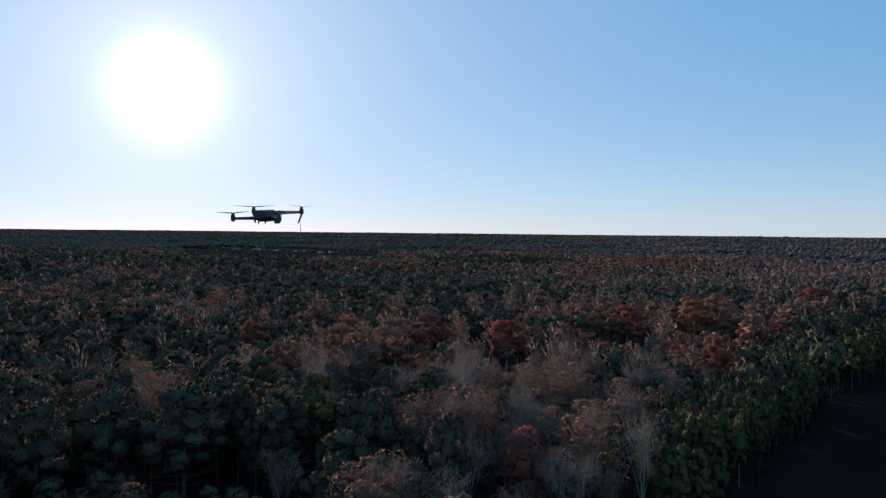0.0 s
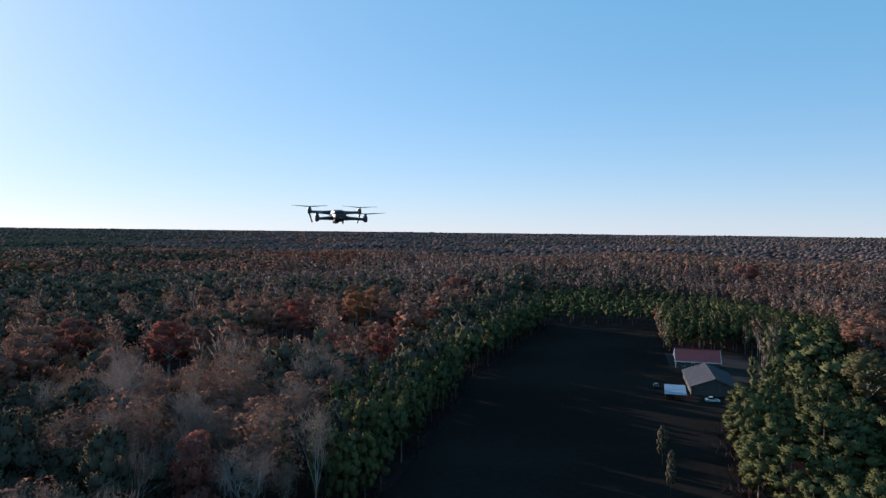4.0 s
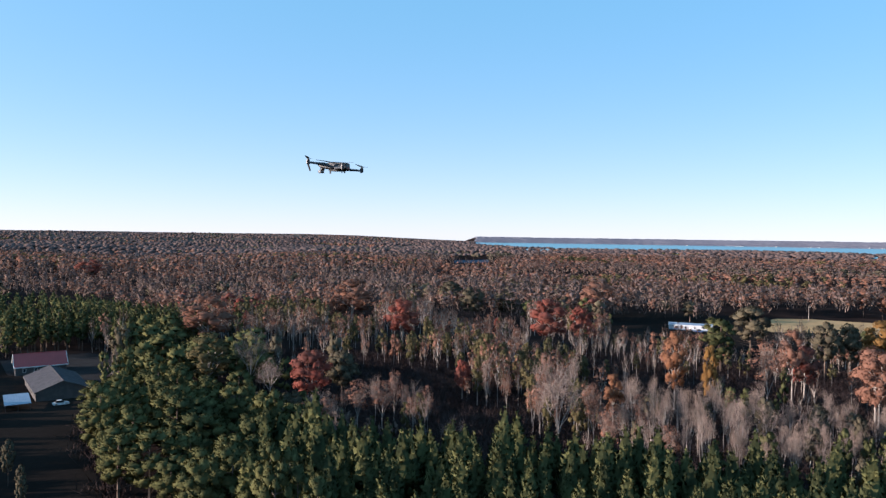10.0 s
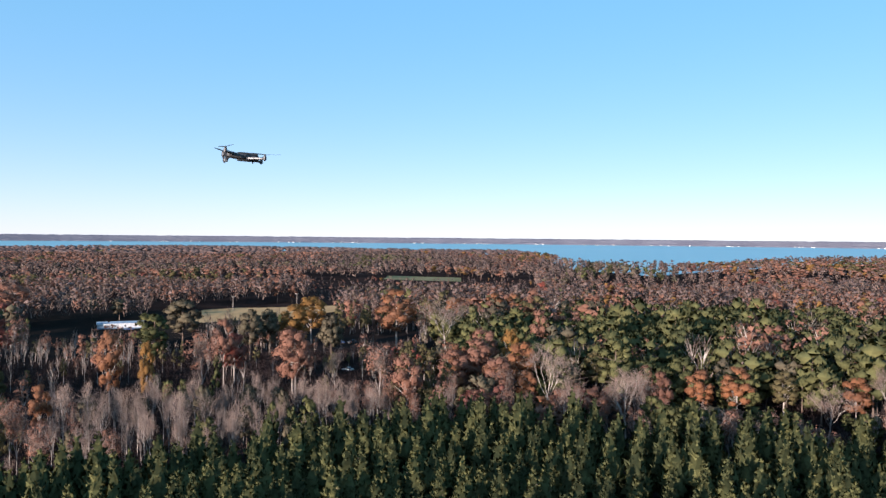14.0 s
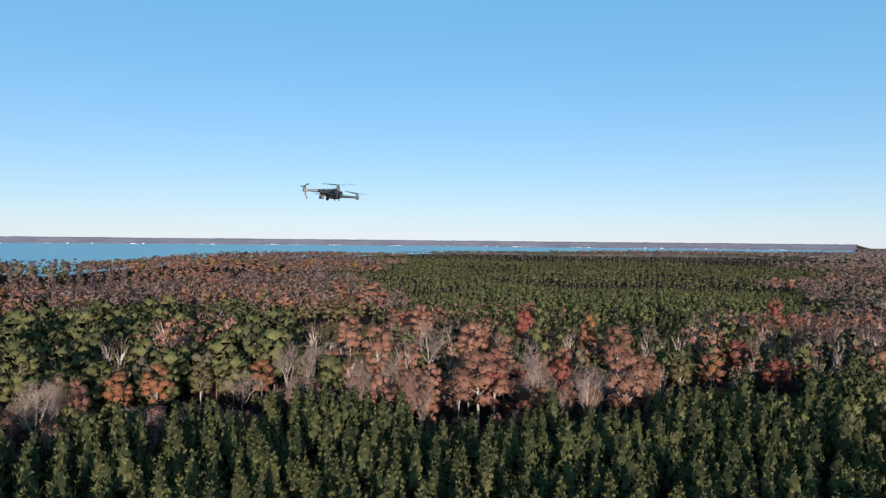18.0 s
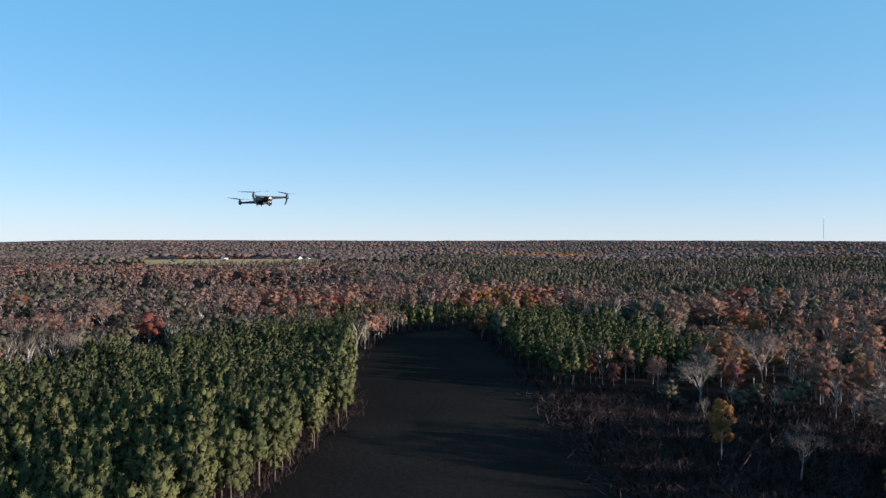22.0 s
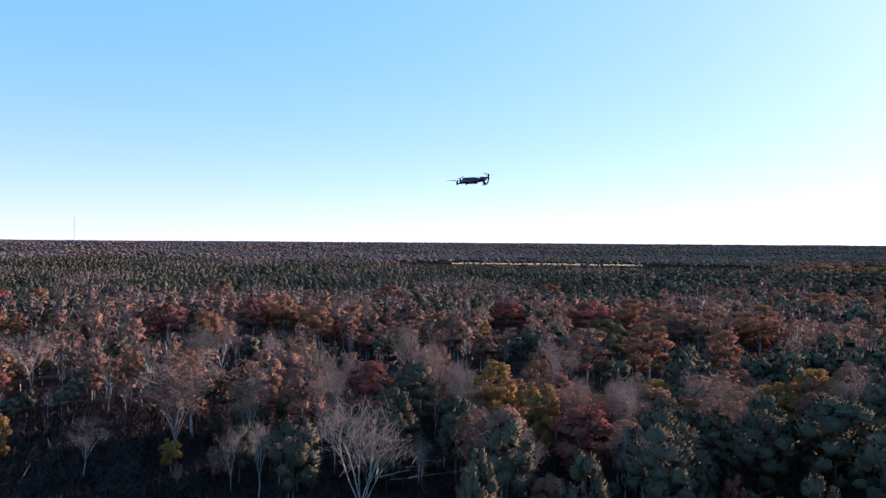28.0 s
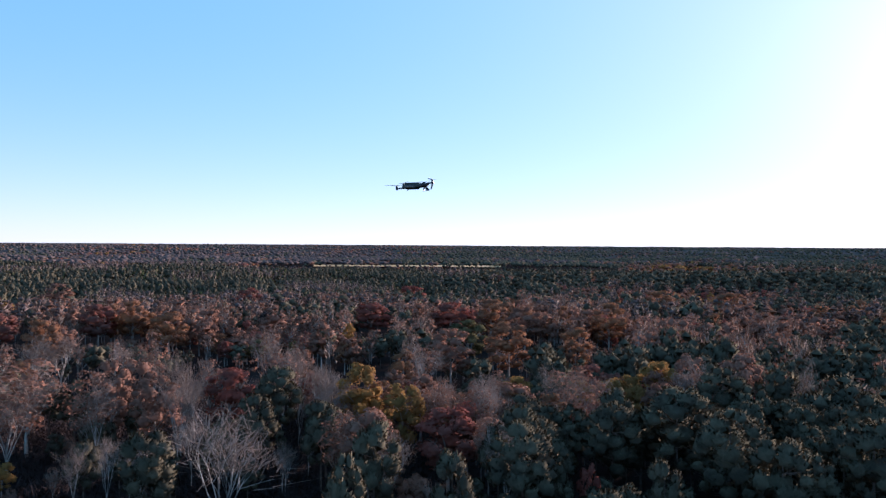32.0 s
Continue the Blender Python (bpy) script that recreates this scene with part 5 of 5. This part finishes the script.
M["signal"] = material("red_signal_light", (0.6, 0.02, 0.02), None, 40.0, 0.4)
M["signal"].node_tree.nodes["Principled BSDF"].inputs["Emission Color"].default_value = (1.0, 0.05, 0.04, 1)
M["signal"].node_tree.nodes["Principled BSDF"].inputs["Emission Strength"].default_value = 0.08
M["motor_grey"] = material("dark_motor_metal", (0.060, 0.062, 0.066), (0.048, 0.050, 0.054), 40.0, 0.45, metal=0.6)
M["arm"] = material("grey_arm_plastic", (0.043, 0.047, 0.054), (0.034, 0.037, 0.043), 30.0, 0.40, fine=9)
quadcopter((0, 0, 55.0), -10.5)


# ---- buildings ----
def gabled(name, at, turn, length, width, wall, ridge, wall_mat, roof_mat, label, category, group="", trim="white", overhang=0.5, windows=3, door=True, chimney=False, porch=False):
    """A gabled building with its ridge along local x."""
    base = root(name, at, turn, label, category, group)
    l, w = length / 2, width / 2
    bm = bmesh.new()
    ring = [(-w, 0), (w, 0), (w, wall), (0, ridge), (-w, wall)]
    ends = [[bm.verts.new((x, y, z)) for y, z in ring] for x in (-l, l)]
    for i in range(5):
        j = (i + 1) % 5
        bm.faces.new((ends[0][i], ends[0][j], ends[1][j], ends[1][i]))
    bm.faces.new(ends[0][::-1])
    bm.faces.new(ends[1])
    walls = part("wall", bm, wall_mat, base)
    rise = (ridge - wall) / w
    for side in (-1, 1):
        bm = bmesh.new()
        y1 = side * (w + overhang)
        z1 = wall - rise * overhang
        top = [(-l - overhang, 0, ridge), (l + overhang, 0, ridge), (l + overhang, y1, z1), (-l - overhang, y1, z1)]
        low = [bm.verts.new((x, y, z + 0.03)) for x, y, z in top]
        high = [bm.verts.new((x, y, z + 0.17)) for x, y, z in top]
        bm.faces.new(low[::-1])
        bm.faces.new(high)
        for i in range(4):
            bm.faces.new((low[i], low[(i + 1) % 4], high[(i + 1) % 4], high[i]))
        bmesh.ops.recalc_face_normals(bm, faces=bm.faces[:])
        roof = part("roof", bm, roof_mat, base)
        bm = bmesh.new()
        steps = int((2 * l + 2 * overhang) / (0.9 if group == "" else 4.0))
        for k in range(steps + 1):
            x = -l - overhang + (2 * l + 2 * overhang) * k / steps
            rod(bm, (x, 0, ridge + 0.18), (x, y1, z1 + 0.18), 0.025, 0.025, 4)
        part("roof_ribs", bm, roof_mat, roof)
        for x in (-l - overhang - 0.02, l + overhang + 0.02):
            bm = bmesh.new()
            loft(bm, [[(x - 0.06, y, z - 0.16), (x + 0.06, y, z - 0.16), (x + 0.06, y, z + 0.24), (x - 0.06, y, z + 0.24)] for y, z in ((0, ridge), (y1, z1))])
            bmesh.ops.recalc_face_normals(bm, faces=bm.faces[:])
            part("rake_board", bm, trim, base)
        part("fascia", boxed(-l - overhang, l + overhang, min(y1, y1 + side * 0.08), max(y1, y1 + side * 0.08), z1 - 0.12, z1 + 0.18), trim, base)
    part("ridge_cap", rod(bmesh.new(), (-l - overhang, 0, ridge + 0.19), (l + overhang, 0, ridge + 0.19), 0.12, 0.12, 6), roof_mat, base)
    for side in (-1, 1):
        for k in range(windows):
            x = -l + length * (k + 0.8) / (windows + 0.6)
            y = side * w
            frame_ = part("window", boxed(x - 0.55, x + 0.55, y - 0.05, y + 0.05, wall * 0.36, wall * 0.8), trim, walls)
            part("pane", boxed(x - 0.46, x + 0.46, y - 0.07, y + 0.07, wall * 0.4, wall * 0.76), "pane", walls)
    if door:
        part("door", boxed(-0.5, 0.5, -w - 0.06, -w + 0.05, 0, 2.05), trim, walls)
    if chimney:
        stack = part("chimney", boxed(-l * 0.4, -l * 0.4 + 0.8, -0.9, -0.1, wall, ridge + 1.0, 0.03), "shingle", base)
    if porch:
        part("porch_roof", boxed(-l * 0.6, l * 0.6, -w - 2.4, -w, wall * 0.82, wall * 0.82 + 0.14), roof_mat, base)
        for x in (-l * 0.58, 0, l * 0.58):
            part("porch_post", rod(bmesh.new(), (x, -w - 2.2, 0), (x, -w - 2.2, wall * 0.83), 0.07, 0.07, 8), trim, base)
    return base


gabled("barn", (226.5, 213.5, 0), -42, 17.0, 12.0, 3.4, 7.2, "siding", "red_metal", "long dark farm building with a red metal roof and white trim", "barn", windows=4)
gabled("farmhouse", (200.7, 182.7, 0), 49.4, 31.0, 15.6, 3.0, 6.0, "siding", "shingle", "long single-storey farmhouse with a weathered grey roof and white trim", "house", trim="siding", windows=5)


def carport(at, turn, length, width, height):
    base = root("carport", at, turn, "open carport with a pale blue-white metal roof", "carport")
    bm = bmesh.new()
    loft(bm, [[(-length / 2, -width / 2, height), (-length / 2, width / 2, height + 0.5), (-length / 2, width / 2, height + 0.58), (-length / 2, -width / 2, height + 0.08)],
              [(length / 2, -width / 2, height), (length / 2, width / 2, height + 0.5), (length / 2, width / 2, height + 0.58), (length / 2, -width / 2, height + 0.08)]])
    bmesh.ops.recalc_face_normals(bm, faces=bm.faces[:])
    roof = part("roof", bm, "blue_white", base)
    bm = bmesh.new()
    for k in range(int(length / 0.8) + 1):
        x = -length / 2 + 0.8 * k
        rod(bm, (x, -width / 2, height + 0.09), (x, width / 2, height + 0.59), 0.03, 0.03, 4)
    part("roof_ribs", bm, "blue_white", roof)
    for x in (-length / 2 + 0.2, 0, length / 2 - 0.2):
        for y, h in ((-width / 2 + 0.2, height), (width / 2 - 0.2, height + 0.48)):
            part("post", rod(bmesh.new(), (x, y, 0), (x, y, h), 0.06, 0.06, 8), "siding", base)
    return base


carport((178.3, 176.9, 0), -43, 7.0, 14.0, 2.1)
gabled("shed", (105.0, 80.5, 0), -44, 9.0, 8.0, 2.8, 4.2, "siding", "shingle", "small shed with a dark roof and white trim", "shed", windows=1)


def mobile_home(at, turn):
    base = gabled("mobile_home", at, turn, 24.5, 5.0, 3.0, 3.9, "pale_siding", "blue_white", "long white single-storey mobile home by a pasture", "house", windows=4, overhang=0.25)
    part("skirting", boxed(-12.3, 12.3, -2.56, 2.56, -0.05, 0.7), "blue_white", base)
    for k in range(3):
        part("step", boxed(-0.8, 0.8, -3.7 + 0.35 * k, -2.6, 0, 0.2 + 0.2 * k), "siding", base)
    return base


mobile_home((447.0, -46.8, 0), -101)


def car(at, turn, paint, label, tall=1.5, long=4.6, wide=1.8):
    base = root("parked_car", at, turn, label, "car", "parked cars")
    l, w = long / 2, wide / 2
    prof = [(-l, 0.45), (-l, 0.85), (-l * 0.9, 0.95), (-l * 0.62, 1.0), (l * 0.38, 0.98), (l * 0.9, 0.84), (l, 0.7), (l, 0.4), (l * 0.8, 0.28), (-l * 0.85, 0.28)]
    part("body", loft(bmesh.new(), [[(x, y, z) for x, z in prof] for y in (-w, -w * 0.98, w * 0.98, w)]), paint, base)
    cab = [(-l * 0.66, 0.98), (-l * 0.48, tall), (l * 0.08, tall), (l * 0.42, 0.97)]
    cabin = part("cabin", loft(bmesh.new(), [[(x, s * w * (0.9 if z < 1.2 else 0.76), z) for x, z in cab] for s in (-1, 1)]), "pane", base)
    part("roof", boxed(-l * 0.47, l * 0.08, -w * 0.74, w * 0.74, tall - 0.02, tall + 0.04, 0.02), paint, cabin)
    for x in (-l * 0.6, l * 0.62):
        for s in (-1, 1):
            wheel = part("wheel", rod(bmesh.new(), (x, s * w * 0.82, 0.33), (x, s * w * 1.02, 0.33), 0.33, 0.33, 18), "tyre", base)
            part("rim", rod(bmesh.new(), (x, s * w * 1.021, 0.33), (x, s * w * 1.03, 0.33), 0.2, 0.2, 12), "steel", wheel)
    for s in (-1, 1):
        part("headlight", boxed(l * 0.97, l * 1.005, s * w * 0.72 - 0.2, s * w * 0.72 + 0.2, 0.62, 0.76, 0.02), "white", base)
    return base


car((334.9, -137.5, 0.09), 70, "car_blue", "blue parked car in the clearing", 1.6)
car((332.4, -143.0, 0.09), 60, "car_dark", "dark parked car in the clearing", 1.75, 4.9, 1.9)
car((264.0, -112.0, 0.02), 35, "car_white", "white parked car among bare trees", 1.55)
car((182.0, 190.0, 0.12), 50, "car_dark", "dark car parked beside the carport", 1.6)
car((183.5, 165.5, 0.12), -40, "car_white", "white car parked by the farmhouse", 1.6)
car((436.0, -50.0, 0.14), 80, "car_blue", "blue pickup parked by the mobile home", 1.8, 5.2, 1.9)


# ---- masts and poles ----
def mast(name, x, y, tall, label, wide=3.0):
    z = float(land(np.array([x]), np.array([y]))[0])
    base = root(name, (x, y, z), 15, label, "mast")
    feet = [(math.cos(a) * wide / 2, math.sin(a) * wide / 2) for a in (0.5, 0.5 + 2.094, 0.5 + 4.189)]
    for fx, fy in feet:
        part("upright", rod(bmesh.new(), (fx, fy, 0), (fx * 0.5, fy * 0.5, tall), 0.35, 0.3, 5), "steel", base)
    bm = bmesh.new()
    steps = int(tall / 6)
    for k in range(steps):
        for i in range(3):
            p, q = feet[i], feet[(i + 1) % 3]
            a, b = 1 - 0.5 * k / steps, 1 - 0.5 * (k + 1) / steps
            rod(bm, (p[0] * a, p[1] * a, tall * k / steps), (q[0] * b, q[1] * b, tall * (k + 1) / steps), 0.14, 0.14, 4)
    part("lattice", bm, "steel", base)
    part("antenna", rod(bmesh.new(), (0, 0, tall * 0.98), (0, 0, tall * 1.05), 0.25, 0.12, 6), "white", base)
    return base


mast("radio_mast", -3900 * math.sin(radians(101.1)), 3900 * math.cos(radians(101.1)), 135, "tall grey lattice mast on the skyline")
mast("cell_tower", -3000 * math.sin(radians(11.3)), 3000 * math.cos(radians(11.3)), 78, "grey lattice tower above the far woods", 4.0)


def pole(x, y, turn):
    base = root("utility_pole", (x, y, 0.1), turn, "grey wooden utility pole at the pasture's edge", "utility pole", "utility poles")
    part("shaft", rod(bmesh.new(), (0, 0, -0.3), (0, 0, 10.5), 0.17, 0.11, 8), "bark", base)
    part("crossarm", boxed(-1.2, 1.2, -0.06, 0.06, 9.6, 9.75), "bark", base)
    for x_ in (-1.0, 0.0, 1.0):
        part("insulator", rod(bmesh.new(), (x_, 0, 9.75), (x_, 0, 9.95), 0.06, 0.04, 8), "white", base)


for px_, py_ in ((529.7, -180.9), (522.0, -130.0)):
    pole(px_, py_, 70)


# ---- far houses ----
def far_house(az, r, turn, length, label, two=1.0):
    x, y = -math.sin(radians(az)) * r, math.cos(radians(az)) * r
    z = max(0.2, float(land(np.array([x]), np.array([y]))[0]))
    if r > 4500:
        z = LEVEL + 0.1
    return gabled("house", (x, y, z), turn, length, length * 0.6, 5.5 * two, 9.0 * two, "white", "shingle", label, "house", "far houses", windows=2)


far_house(146.3, 1885, 20, 17, "white gabled farmhouse beyond the tan fields", 1.2)
far_house(140.6, 1880, 60, 17, "white barn-like house beyond the tan fields", 1.1)
far_house(139.9, 1890, 10, 13, "smaller white house beside a larger one", 1.0)
house_rng = random.Random(5)
for k in range(104):
    az = -96 - 98 * (k + house_rng.uniform(-0.9, 0.9)) / 104
    az += 1.4 * math.sin(az * 1.3)
    far_house(az, 4838 + house_rng.uniform(0, 10), house_rng.uniform(0, 180), house_rng.choice((6, 8, 9, 11, 17)), "pale waterside house on the far river bank", house_rng.uniform(0.38, 0.62))
for k in range(6):
    far_house(16.5 - 1.6 * k + house_rng.uniform(-0.4, 0.4), 1890 + house_rng.uniform(-20, 40), 105 + house_rng.uniform(-8, 8), house_rng.choice((30, 40, 50)), "long pale building among distant woods", 0.5)
